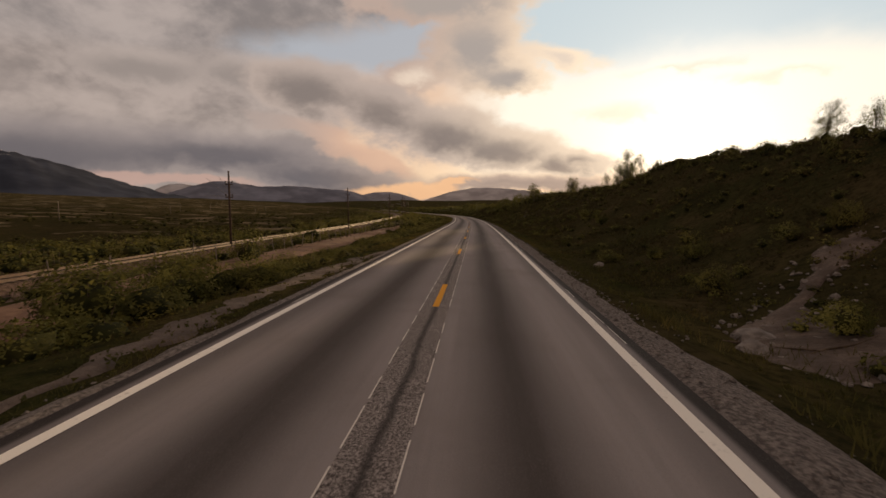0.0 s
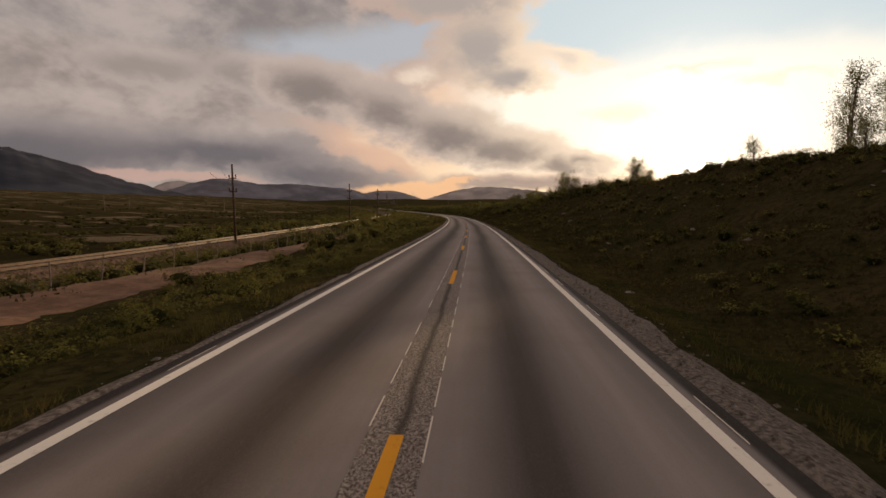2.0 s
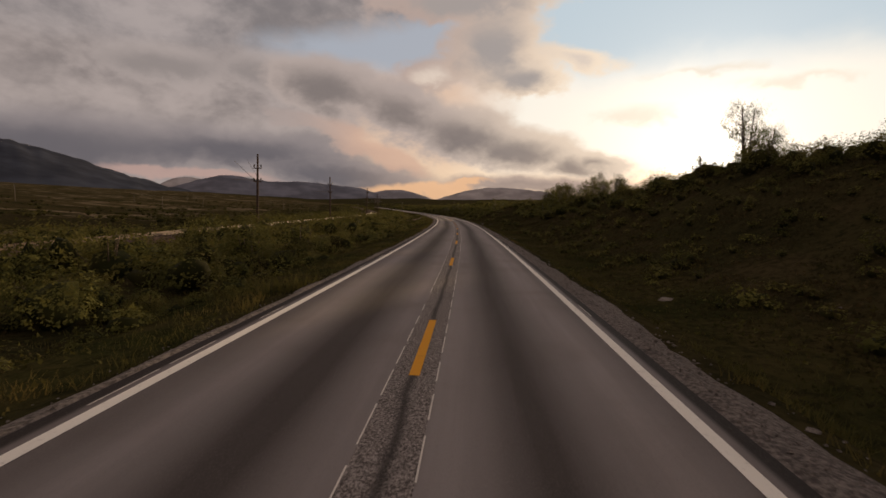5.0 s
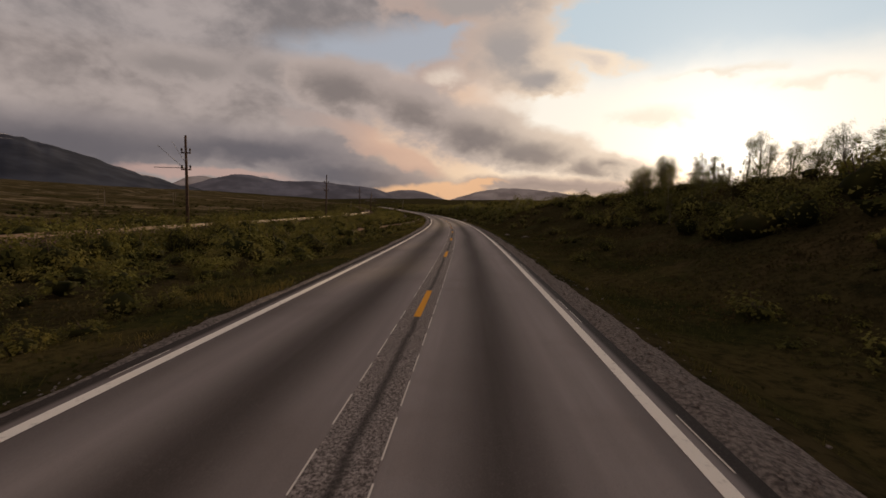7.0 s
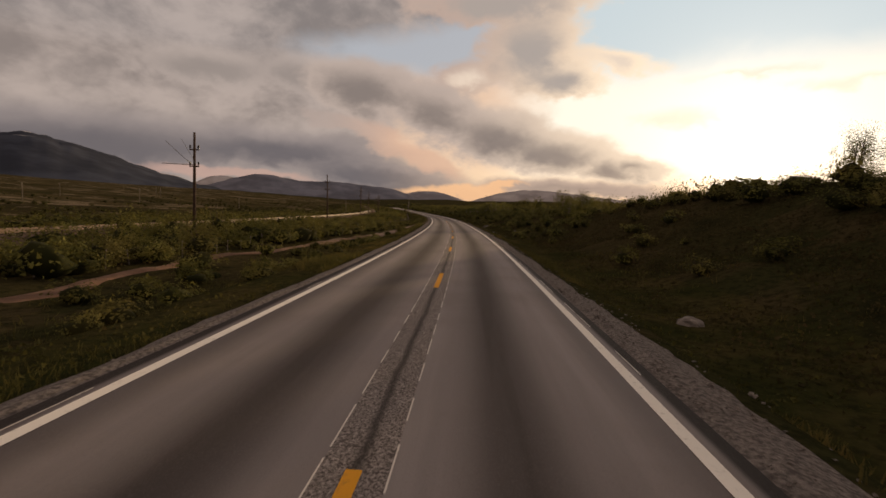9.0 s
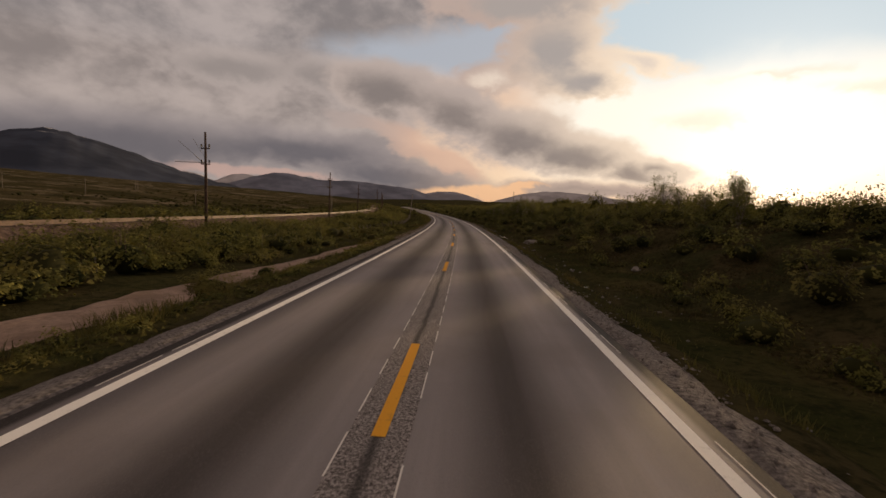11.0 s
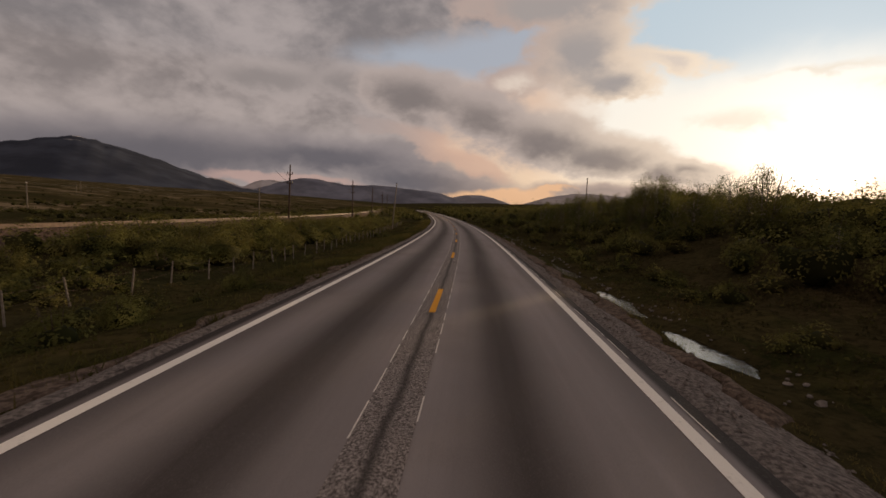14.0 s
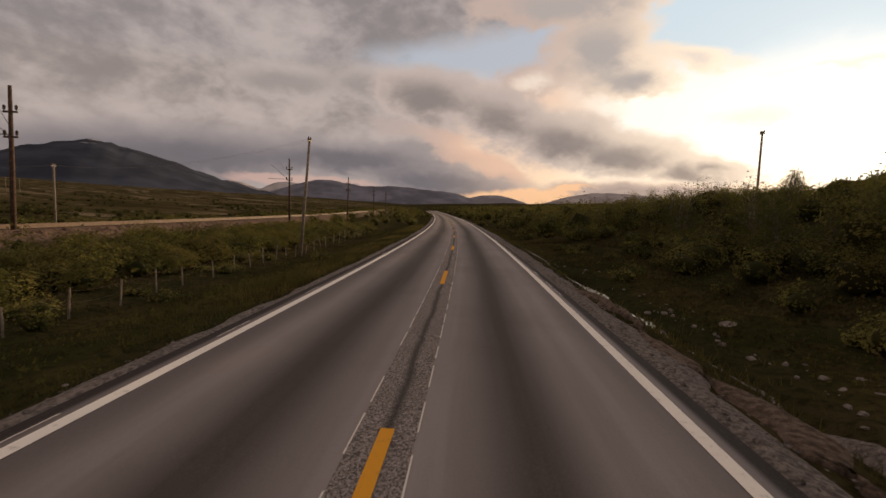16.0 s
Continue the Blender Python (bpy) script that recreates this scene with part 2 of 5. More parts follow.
def asphalt_material(name, rough_strip=False):
    mat = material(name)
    tree = mat.node_tree
    nodes, links, m, mix, step, noise_tex = node_kit(tree)
    uv = nodes.new("ShaderNodeUVMap").outputs[0]
    xyz = nodes.new("ShaderNodeSeparateXYZ")
    links.new(uv, xyz.inputs[0])
    u, s = xyz.outputs[0], xyz.outputs[1]
    pos = place(tree)
    wander = m("MULTIPLY", m("SUBTRACT", noise_tex(pos, 0.05, 2.0), 0.5), 0.5)
    uu = m("ADD", u, wander)

    def band(c, w):
        return m("POWER", 2.718, m("MULTIPLY", m("POWER", m("DIVIDE", m("SUBTRACT", uu, c), w), 2.0), -1.0))

    stones = noise_tex(pos, 75.0, 3.0, 0.7)
    long_streak = nodes.new("ShaderNodeCombineXYZ")
    links.new(m("MULTIPLY", u, 1.6), long_streak.inputs[0])
    links.new(m("MULTIPLY", s, 0.06), long_streak.inputs[1])
    streak = noise_tex(long_streak.outputs[0], 1.6, 4.0, 0.6)
    blot = noise_tex(pos, 0.35, 4.0, 0.6)
    base = mix(step(streak, 0.3, 0.75), (0.240, 0.214, 0.216), (0.305, 0.272, 0.273))
    base = mix(m("MULTIPLY", step(blot, 0.45, 0.75), 0.4), base, (0.165, 0.134, 0.122))
    if rough_strip:
        base = mix(step(noise_tex(pos, 38.0, 3.0, 0.75), 0.38, 0.66), (0.070, 0.058, 0.056), (0.42, 0.37, 0.355))
        seam = m("POWER", 2.718, m("MULTIPLY", m("POWER", m("DIVIDE", m("ADD", u, m("MULTIPLY", m("SUBTRACT", noise_tex(pos, 0.9, 4.0), 0.5), 0.14)), 0.052), 2.0), -1.0))
        base = mix(m("MULTIPLY", seam, 0.85), base, (0.035, 0.030, 0.029))
    else:
        oil = m("ADD", m("MULTIPLY", band(-1.30, 0.56), 1.05), m("MULTIPLY", band(1.22, 0.5), 1.02))
        oil = m("ADD", oil, m("ADD", m("MULTIPLY", band(-2.72, 0.36), 0.62), m("MULTIPLY", band(2.68, 0.22), 0.45)))
        oil = m("MULTIPLY", oil, m("ADD", 0.65, m("MULTIPLY", streak, 0.5)))
        base = mix(m("MINIMUM", oil, 0.93), base, (0.054, 0.044, 0.042))
        edge = step(m("ABSOLUTE", u), 2.96, 3.06)
        base = mix(edge, base, (0.032, 0.025, 0.023))
    base = mix(m("MULTIPLY", step(stones, 0.52, 0.72), 0.35 if rough_strip else 0.26), base, (0.30, 0.27, 0.25))
    base = mix(m("MULTIPLY", step(stones, 0.48, 0.3), 0.35 if rough_strip else 0.18), base, (0.04, 0.035, 0.033))
    rough = m("ADD", 0.72, m("MULTIPLY", streak, 0.16))
    return finish(mat, principled(mat, base, rough, stones, 0.012 if rough_strip else 0.004, 0.13))


def paint_material(name, color, wear=(0.09, 0.08, 0.075)):
    mat = material(name)
    nodes, links, m, mix, step, noise_tex = node_kit(mat.node_tree)
    pos = place(mat.node_tree)
    a = noise_tex(pos, 9.0, 5.0, 0.7)
    b = noise_tex(pos, 60.0, 3.0, 0.7)
    col = mix(m("MULTIPLY", step(a, 0.55, 0.8), 0.6), color, wear)
    col = mix(m("MULTIPLY", step(b, 0.58, 0.8), 0.35), col, wear)
    return finish(mat, principled(mat, col, 0.8, b, 0.002, 0.12))


def ground_material(name="heath", green=0.0):
    mat = material(name)
    nodes, links, m, mix, step, noise_tex = node_kit(mat.node_tree)
    pos = place(mat.node_tree)
    big = noise_tex(pos, 0.035, 5.0, 0.6)
    mid = noise_tex(pos, 0.28, 5.0, 0.62)
    fine = noise_tex(pos, 3.5, 5.0, 0.7)
    col = mix(step(big, 0.38, 0.62), (0.055, 0.046, 0.022), (0.036, 0.038, 0.016))
    col = mix(m("MULTIPLY", step(mid, 0.47, 0.65), 0.8), col, (0.072, 0.055, 0.029))
    col = mix(m("MULTIPLY", step(mid, 0.44, 0.30), 0.85), col, (0.022, 0.022, 0.011))
    stretch = nodes.new("ShaderNodeVectorMath")
    stretch.operation = "MULTIPLY"
    links.new(pos, stretch.inputs[0])
    stretch.inputs[1].default_value = (0.45, 1.0, 1.0)
    xyz = nodes.new("ShaderNodeSeparateXYZ")
    links.new(pos, xyz.inputs[0])
    plain = step(m("ADD", xyz.outputs[0], m("MULTIPLY", m("POWER", m("ABSOLUTE", xyz.outputs[1]), 2.0), 0.00027)), -36.0, -27.0, 1.0, 0.0)
    lichen = m("MULTIPLY", step(noise_tex(stretch.outputs[0], 0.075, 6.0, 0.66), 0.54, 0.59), step(big, 0.36, 0.52))
    # cloud shade painted into the nearer plain, a paler sunlit tone further on
    onward = step(xyz.outputs[1], 150.0, 380.0)
    col = mix(m("MULTIPLY", plain, 0.5), col, mix(onward, (0.026, 0.020, 0.010), mix(step(noise_tex(stretch.outputs[0], 0.045, 5.0, 0.6), 0.42, 0.58), (0.042, 0.036, 0.017), (0.135, 0.102, 0.054))))
    col = mix(m("MULTIPLY", m("MULTIPLY", lichen, plain), 0.85), col, (0.25, 0.195, 0.135))
    if green:
        col = mix(green, col, mix(step(mid, 0.35, 0.62), (0.028, 0.033, 0.011), (0.070, 0.057, 0.024)))
    col = mix(m("MULTIPLY", step(fine, 0.42, 0.66), 0.75), col, (0.014, 0.015, 0.008))
    tiny = noise_tex(pos, 15.0, 4.0, 0.7)
    col = mix(m("MULTIPLY", step(tiny, 0.5, 0.75), 0.5), col, (0.075, 0.066, 0.030))
    return finish(mat, principled(mat, col, 1.0, m("ADD", fine, m("MULTIPLY", tiny, 0.5)), 0.10, 0.0))


def mountain_material(name, rock, snow=0.0):
    mat = material(name)
    nodes, links, m, mix, step, noise_tex = node_kit(mat.node_tree)
    pos = place(mat.node_tree)
    a = noise_tex(pos, 0.006, 6.0, 0.6)
    col = mix(step(a, 0.35, 0.7), rock, tuple(v * 1.7 for v in rock))
    if snow:
        squash = nodes.new("ShaderNodeVectorMath")
        squash.operation = "MULTIPLY"
        links.new(pos, squash.inputs[0])
        squash.inputs[1].default_value = (1.0, 1.0, 3.0)
        xyz = nodes.new("ShaderNodeSeparateXYZ")
        links.new(pos, xyz.inputs[0])
        high = m("MULTIPLY", step(xyz.outputs[2], snow, snow + 25), step(xyz.outputs[2], snow + 95, snow + 60))
        col = mix(m("MULTIPLY", step(noise_tex(squash.outputs[0], 0.013, 3.0, 0.5), 0.645, 0.665), high), col, (0.75, 0.72, 0.72))
    return finish(mat, principled(mat, col, 1.0, spec=0.0))


def bark_material(name, a, b, scale):
    mat = material(name)
    nodes, links, m, mix, step, noise_tex = node_kit(mat.node_tree)
    pos = nodes.new("ShaderNodeTexCoord").outputs["Object"]
    n = noise_tex(pos, scale, 4.0, 0.65)
    return finish(mat, principled(mat, mix(step(n, 0.42, 0.62), a, b), 0.85, n, 0.006, 0.2))


ASPHALT, STRIP = asphalt_material("worn_asphalt"), asphalt_material("milled_asphalt", True)
WHITE, YELLOW = paint_material("white_road_paint", (0.84, 0.80, 0.75)), paint_material("yellow_road_paint", (0.72, 0.33, 0.03))
WORN = paint_material("worn_seam_paint", (0.68, 0.64, 0.60))
HEATH, VERGE = ground_material(), ground_material("grassy_verge", 0.8)
GRAVEL = two_tone("gravel", (0.115, 0.100, 0.097), (0.320, 0.280, 0.262), 16.0, 0.95, 55.0, 0.03, 0.05)
SAND = two_tone("sandy_track", (0.112, 0.058, 0.036), (0.220, 0.122, 0.078), 0.9, 0.95, 6.0, 0.02)
PALE_SAND = two_tone("pale_track_sand", (0.190, 0.122, 0.088), (0.330, 0.225, 0.170), 0.9, 0.95, 6.0, 0.02)
DUSTY = two_tone("dusty_soil", (0.090, 0.068, 0.056), (0.250, 0.190, 0.155), 9.0, 0.95, 30.0, 0.06, 0.04)
BANK = two_tone("stony_sand", (0.085, 0.064, 0.054), (0.155, 0.118, 0.100), 1.4, 0.95, 9.0, 0.06)
STONE = two_tone("grey_stone", (0.155, 0.135, 0.127), (0.265, 0.232, 0.215), 5.0, 0.9, 60.0, 0.01)
BALLAST = two_tone("railway_ballast", (0.090, 0.061, 0.049), (0.200, 0.140, 0.111), 3.0, 0.95, 14.0, 0.08, 0.05)
SLEEPER = two_tone("tarred_sleeper", (0.06, 0.044, 0.034), (0.095, 0.07, 0.055), 2.0, 0.95)
RAIL = two_tone("rusty_rail", (0.09, 0.052, 0.036), (0.15, 0.09, 0.06), 3.0, 0.65, 40.0, 0.002)
WOOD = bark_material("weathered_mast_wood", (0.050, 0.032, 0.024), (0.095, 0.060, 0.044), 7.0)
GREYWOOD = bark_material("grey_weathered_wood", (0.15, 0.125, 0.105), (0.26, 0.22, 0.19), 9.0)
BIRCH = bark_material("birch_bark", (0.07, 0.052, 0.042), (0.33, 0.285, 0.245), 6.0)
TWIG = bark_material("twig_bark", (0.06, 0.042, 0.030), (0.13, 0.095, 0.07), 8.0)
LEAF_WILLOW = leaf_material("willow_leaves", (0.032, 0.038, 0.013), (0.246, 0.228, 0.064), (0.196, 0.146, 0.052), 0.25)
LEAF_DWARF = leaf_material("dwarf_birch_leaves", (0.024, 0.026, 0.009), (0.130, 0.120, 0.036), (0.120, 0.085, 0.032), 0.22)
LEAF_BIRCH = leaf_material("birch_leaves", (0.045, 0.055, 0.018), (0.14, 0.14, 0.045), (0.20, 0.15, 0.05), 0.55)
LEAF_HEATH = leaf_material("heather_sprigs", (0.030, 0.027, 0.013), (0.080, 0.066, 0.029), (0.105, 0.070, 0.034))
# inner foliage of the same bushes, darkened to paint the shade between leaves
SHADE_FOLIAGE = leaf_material("shade_dark_foliage", (0.016, 0.019, 0.007), (0.050, 0.050, 0.016), (0.045, 0.036, 0.014), 0.0)
GRASS = leaf_material("verge_grass", (0.050, 0.052, 0.017), (0.150, 0.128, 0.042), (0.290, 0.185, 0.066), 0.35)
STEEL = two_tone("galvanised_steel", (0.20, 0.19, 0.19), (0.28, 0.27, 0.27), 8.0, 0.5)
PORCELAIN = two_tone("dark_porcelain", (0.035, 0.022, 0.018), (0.06, 0.04, 0.03), 8.0, 0.3)


def water_material():
    mat = material("ditch_water")
    nodes, links, m, mix, step, noise_tex = node_kit(mat.node_tree)
    n = noise_tex(place(mat.node_tree), 5.0, 2.0)
    return finish(mat, principled(mat, (0.035, 0.030, 0.024), 0.09, n, 0.006, 0.7))


WATER = water_material()


# ---- the road's line: heading every 20 m, height every 60 m ----
HEADING = [-0.22, -0.02, 0.16, 0.32, 0.57, 1.03, 1.76, 2.61, 3.36, 4.05, 4.88, 5.93, 7.13, 8.28, 9.23, 10.06, 10.83, 11.63, 12.63,
           13.78, 14.89, 15.83, 16.6, 17.28, 17.9, 18.43, 18.91, 19.33, 19.7, 20.03, 20.34, 20.64]
HEIGHT = [0.0, -1.03, -2.36, -3.56, -4.72, -5.87, -6.91, -7.75, -8.22, -8.53, -8.82]
SG = np.arange(-1200.0, 5400.1, 2.0)
turn = np.interp(SG, np.arange(-20, 601, 20.0), HEADING)
turn = np.radians(np.convolve(np.pad(turn, 10, "edge"), np.ones(21) / 21, "valid"))
CX = np.concatenate([[0], np.cumsum(-np.sin(turn[:-1]) * 2)])
CY = np.concatenate([[0], np.cumsum(np.cos(turn[:-1]) * 2)])
CX, CY = CX - CX[600], CY - CY[600]
CZ = np.interp(SG, np.arange(-20, 601, 60.0), HEIGHT)
CZ = np.convolve(np.pad(CZ, 15, "edge"), np.ones(31) / 31, "valid")
HALF = 2.835                       # centre line to edge line

LATTICE = np.random.RandomState(7).rand(256, 256)


def ripple(x, y, size):
    """Smooth value noise, -1 to 1."""
    x, y = np.asarray(x, float) / size, np.asarray(y, float) / size
    i, j = np.floor(x).astype(int), np.floor(y).astype(int)
    a, b = x - i, y - j
    a, b = a * a * (3 - 2 * a), b * b * (3 - 2 * b)
    g = lambda p, q: LATTICE[p % 256, q % 256]
    low = g(i, j) * (1 - a) + g(i + 1, j) * a
    high = g(i, j + 1) * (1 - a) + g(i + 1, j + 1) * a
    return 2 * (low * (1 - b) + high * b) - 1


def rise(lo, hi, v):
    k = np.clip((v - lo) / (hi - lo), 0, 1)
    return k * k * (3 - 2 * k)


def rail_height(s):
    return np.interp(s, [0, 30, 60, 110, 150, 200, 300, 380, 500, 700], [-2.1, -1.9, -1.5, -1.05, -0.6, -0.25, 0.05, 0.25, 0.3, 0.3])


def hill(s):
    return np.interp(s, [-200, -40, 0, 25, 48, 70, 100, 150, 168, 190, 240, 262, 300, 340, 400, 460, 620, 1500],
                     [5, 5, 5.2, 5.8, 6.9, 5.7, 5.5, 5.5, 4.6, 4.3, 4.0, 2.3, 1.7, 1.9, 2.2, 1.6, 1.0, 1.0])


def wet(s):
    return rise(240, 258, s) * (1 - rise(372, 392, s))


POOLS = [(263, 263.8), (265.4, 267.0), (268.2, 270.2), (271.2, 273.1), (273.8, 275.2), (276.6, 278.0), (278.5, 280.2), (281.0, 282.2), (291, 292.9), (298.2, 301.4), (301.7, 313.2),
         (315.6, 316.8), (321.4, 325.5), (326.6, 332.2), (334.6, 349.0), (349.6, 359.4), (361, 368), (369, 382)]


def pool(s):
    k = np.zeros_like(np.asarray(s, float))
    for a, b in POOLS:
        k = np.maximum(k, rise(a - 0.6, a + 1.2, s) * (1 - rise(b - 1.2, b + 0.6, s)))
    return k


def ground_dz(s, u):
    """Height of the ground above the road's line."""
    s, u = np.broadcast_arrays(np.asarray(s, float), np.asarray(u, float))
    v = -u
    left = -0.27 * rise(3.2, 4.5, v) - 0.68 * rise(4.4, 8.0, v)
    left = left + 0.10 * ripple(s, u, 2.3) * rise(4.6, 7.0, v) + 0.05 * ripple(s, u, 0.9) * rise(4.6, 6.0, v)
    left = left + (rail_height(s) - 0.95 - left) * rise(13.0, 20.5, v)
    left = left + rise(29, 60, v) * (0.55 * ripple(s, u, 16) + 0.3 * ripple(s, u, 6) - 0.5)
    left = left + rise(50, 220, v) * (2.2 * ripple(s, u, 90)) + 0.021 * np.clip(v - 60, 0, 900) * (0.7 + np.clip(s, 0, 900) / 900)
    middle = np.interp(s, [262, 269, 277, 282, 290, 298, 306, 308, 313, 318, 324, 330, 336, 340, 345, 354, 362, 370, 382],
                       [5.5, 5.7, 5.8, 6.1, 6.0, 5.8, 6.1, 6.0, 6.35, 6.0, 6.05, 5.85, 6.2, 5.75, 5.45, 5.3, 5.35, 5.2, 4.95]) + 0.14 * ripple(s, 0 * s, 4.0) + 0.09 * ripple(s, 5.0 + 0 * s, 1.3)
    right = -0.22 * rise(3.2, 4.4, u) - 0.45 * rise(4.25, 5.4, u) - 0.38 * pool(s) * np.exp(-((u - middle + 0.16 * ripple(s, 3 * u, 0.7)) / (0.42 + 0.16 * ripple(s, 9.0 + 0 * s, 1.7))) ** 2)
    right = right + wet(s) * (0.08 * ripple(s, 2 * u, 0.8) + 0.06 * ripple(s, 2 * u, 2.2)) * rise(4.5, 5.1, u) * (1 - 0.6 * pool(s) * np.exp(-((u - middle) / 0.3) ** 2))
    width = np.interp(s, [0, 160, 260, 600], [15, 16, 13, 20])
    right = right + (hill(s) + 0.7) * rise(6.3 + 0.6 * wet(s), 6.3 + width, u) + 0.05 * np.clip(u - 22, 0, 250)
    right = right + rise(7, 11, u) * (0.42 * ripple(s, u, 4.5) + 0.20 * ripple(s, u, 1.9)) + rise(22, 60, u) * 1.1 * ripple(s, u, 22)
    right = right + 2.6 * np.exp(-((s - 392) / 22.0) ** 2 - ((u - 38) / 13.0) ** 2)
    far = rise(520, 1400, s) * (1 - np.exp(-np.abs(u) / 60)) * 3 * ripple(s, u, 140)
    d = np.where(u < 0, left, right) + far
    d = d - 0.07 * (1 - rise(3.75, 4.3, np.abs(u)))
    return np.where(np.abs(u) < 3.2, -0.09, d)


BAR = radians(9.0)


def spot(s, u, lift=0.0):
    """World place of a point s along the road and u to its right, lift over the ground."""
    s, u = np.broadcast_arrays(np.asarray(s, float), np.asarray(u, float))
    near = np.clip(u, -70, 70)
    a = np.interp(s, SG, turn)
    x = np.interp(s, SG, CX) + np.cos(a) * near + math.cos(BAR) * (u - near)
    y = np.interp(s, SG, CY) + np.sin(a) * near + math.sin(BAR) * (u - near)
    return np.stack([x, y, np.interp(s, SG, CZ) + ground_dz(s, u) + lift], -1)


def on_road(s, u, lift=0.0):
    s, u = np.broadcast_arrays(np.asarray(s, float), np.asarray(u, float))
    a = np.interp(s, SG, turn)
    return np.stack([np.interp(s, SG, CX) + np.cos(a) * u, np.interp(s, SG, CY) + np.sin(a) * u, np.interp(s, SG, CZ) + lift], -1)


# ---- mesh tools ----
def mesh_object(name, verts, faces, mat, parent=None, smooth=True, uv=None):
    me = bpy.data.meshes.new(name)
    me.from_pydata(np.asarray(verts).reshape(-1, 3).tolist(), [], faces if isinstance(faces, list) else faces.tolist())
    me.materials.append(mat)
    if smooth:
        me.polygons.foreach_set("use_smooth", np.ones(len(me.polygons), dtype=bool))
    if uv is not None:
        layer = me.uv_layers.new(name="UVMap")
        idx = np.empty(len(me.loops), dtype=np.int32)
        me.loops.foreach_get("vertex_index", idx)
        layer.data.foreach_set("uv", np.asarray(uv, dtype=np.float32)[idx].ravel())
    me.update()
    ob = new(name, me)
    if parent is not None:
        ob.parent = parent
    return ob


def part(name, bm, mat, parent=None, label=""):
    me = bpy.data.meshes.new(name)
    bm.to_mesh(me)
    bm.free()
    me.materials.append(mat)
    ob = new(name, me)
    ob.parent = parent
    if label:
        ob["label"] = label
    return ob


def grid_faces(rows, cols):
    k = np.arange((rows - 1) * cols).reshape(rows - 1, cols)[:, :-1]
    return np.stack([k, k + 1, k + 1 + cols, k + cols], -1).reshape(-1, 4)


def tube(points, radii, sides=7, cap=True):
    """Vertices and faces of a tapered tube through points."""
    pts = [Vector(p) for p in points]
    verts, faces = [], []
    for i, p in enumerate(pts):
        way = (pts[min(i + 1, len(pts) - 1)] - pts[max(i - 1, 0)]).normalized()
        a = way.orthogonal().normalized() if i == 0 else (side - way * side.dot(way)).normalized()
        side = a
        b = way.cross(a)
        for k in range(sides):
            t = 2 * math.pi * k / sides
            verts.append(p + (a * math.cos(t) + b * math.sin(t)) * radii[i])
    for i in range(len(pts) - 1):
        for k in range(sides):
            n = (k + 1) % sides
            faces.append((i * sides + k, i * sides + n, (i + 1) * sides + n, (i + 1) * sides + k))
    if cap:
        faces.append(tuple(range(sides))[::-1])
        faces.append(tuple((len(pts) - 1) * sides + k for k in range(sides)))
    return [tuple(v) for v in verts], faces


def join(pieces):
    verts, faces = [], []
    for v, f in pieces:
        o = len(verts)
        verts += v
        faces += [tuple(i + o for i in q) for q in f]
    return verts, faces


def box(cx, cy, cz, sx, sy, sz):
    v = [(cx + a * sx / 2, cy + b * sy / 2, cz + c * sz / 2) for a in (-1, 1) for b in (-1, 1) for c in (-1, 1)]
    f = [(0, 1, 3, 2), (4, 6, 7, 5), (0, 4, 5, 1), (2, 3, 7, 6), (0, 2, 6, 4), (1, 5, 7, 3)]
    return v, f


def leaf_cards(rng, centres, size, up=0.35, outward=None):
    """A pointed leaf at each centre; outward: the way its face turns."""
    n = len(centres)
    a = rng.normal(size=(n, 3))
    a[:, 2] = np.abs(a[:, 2]) * up + 0.1
    if outward is None:
        face = rng.normal(size=(n, 3))
    else:
        # leaves lie mostly along the bush's surface
        face = outward / (np.linalg.norm(outward, axis=1)[:, None] + 1e-9)
        a = a - 0.7 * (a * face).sum(1)[:, None] * face
        face = face + 0.28 * rng.normal(size=(n, 3))
    a /= np.linalg.norm(a, axis=1)[:, None]
    b = np.cross(a, face)
    b /= np.linalg.norm(b, axis=1)[:, None] + 1e-9
    w = (size * rng.uniform(0.6, 1.35, n))[:, None]
    tip, left, right = centres + a * w, centres + a * w * 0.45 + b * w * 0.33, centres + a * w * 0.45 - b * w * 0.33
    return np.stack([centres, right, tip, left], 1)


def leaf_tris(quads):
    """The same leaves as broad triangles, for plants further off."""
    half = (quads[:, 1] - quads[:, 3]) * 0.6
    return np.stack([quads[:, 0] - half, quads[:, 0] + half, quads[:, 2]], 1)


def card_mesh(name, quads, mat, parent=None):
    n, k = quads.shape[0], quads.shape[1]
    me = bpy.data.meshes.new(name)
    me.vertices.add(n * k)
    me.vertices.foreach_set("co", quads.astype(np.float32).ravel())
    me.loops.add(n * k)
    me.loops.foreach_set("vertex_index", np.arange(n * k, dtype=np.int32))
    me.polygons.add(n)
    me.polygons.foreach_set("loop_start", np.arange(0, n * k, k, dtype=np.int32))
    me.materials.append(mat)
    me.update(calc_edges=True)
    ob = new(name, me)
    if parent is not None:
        ob.parent = parent
    return ob


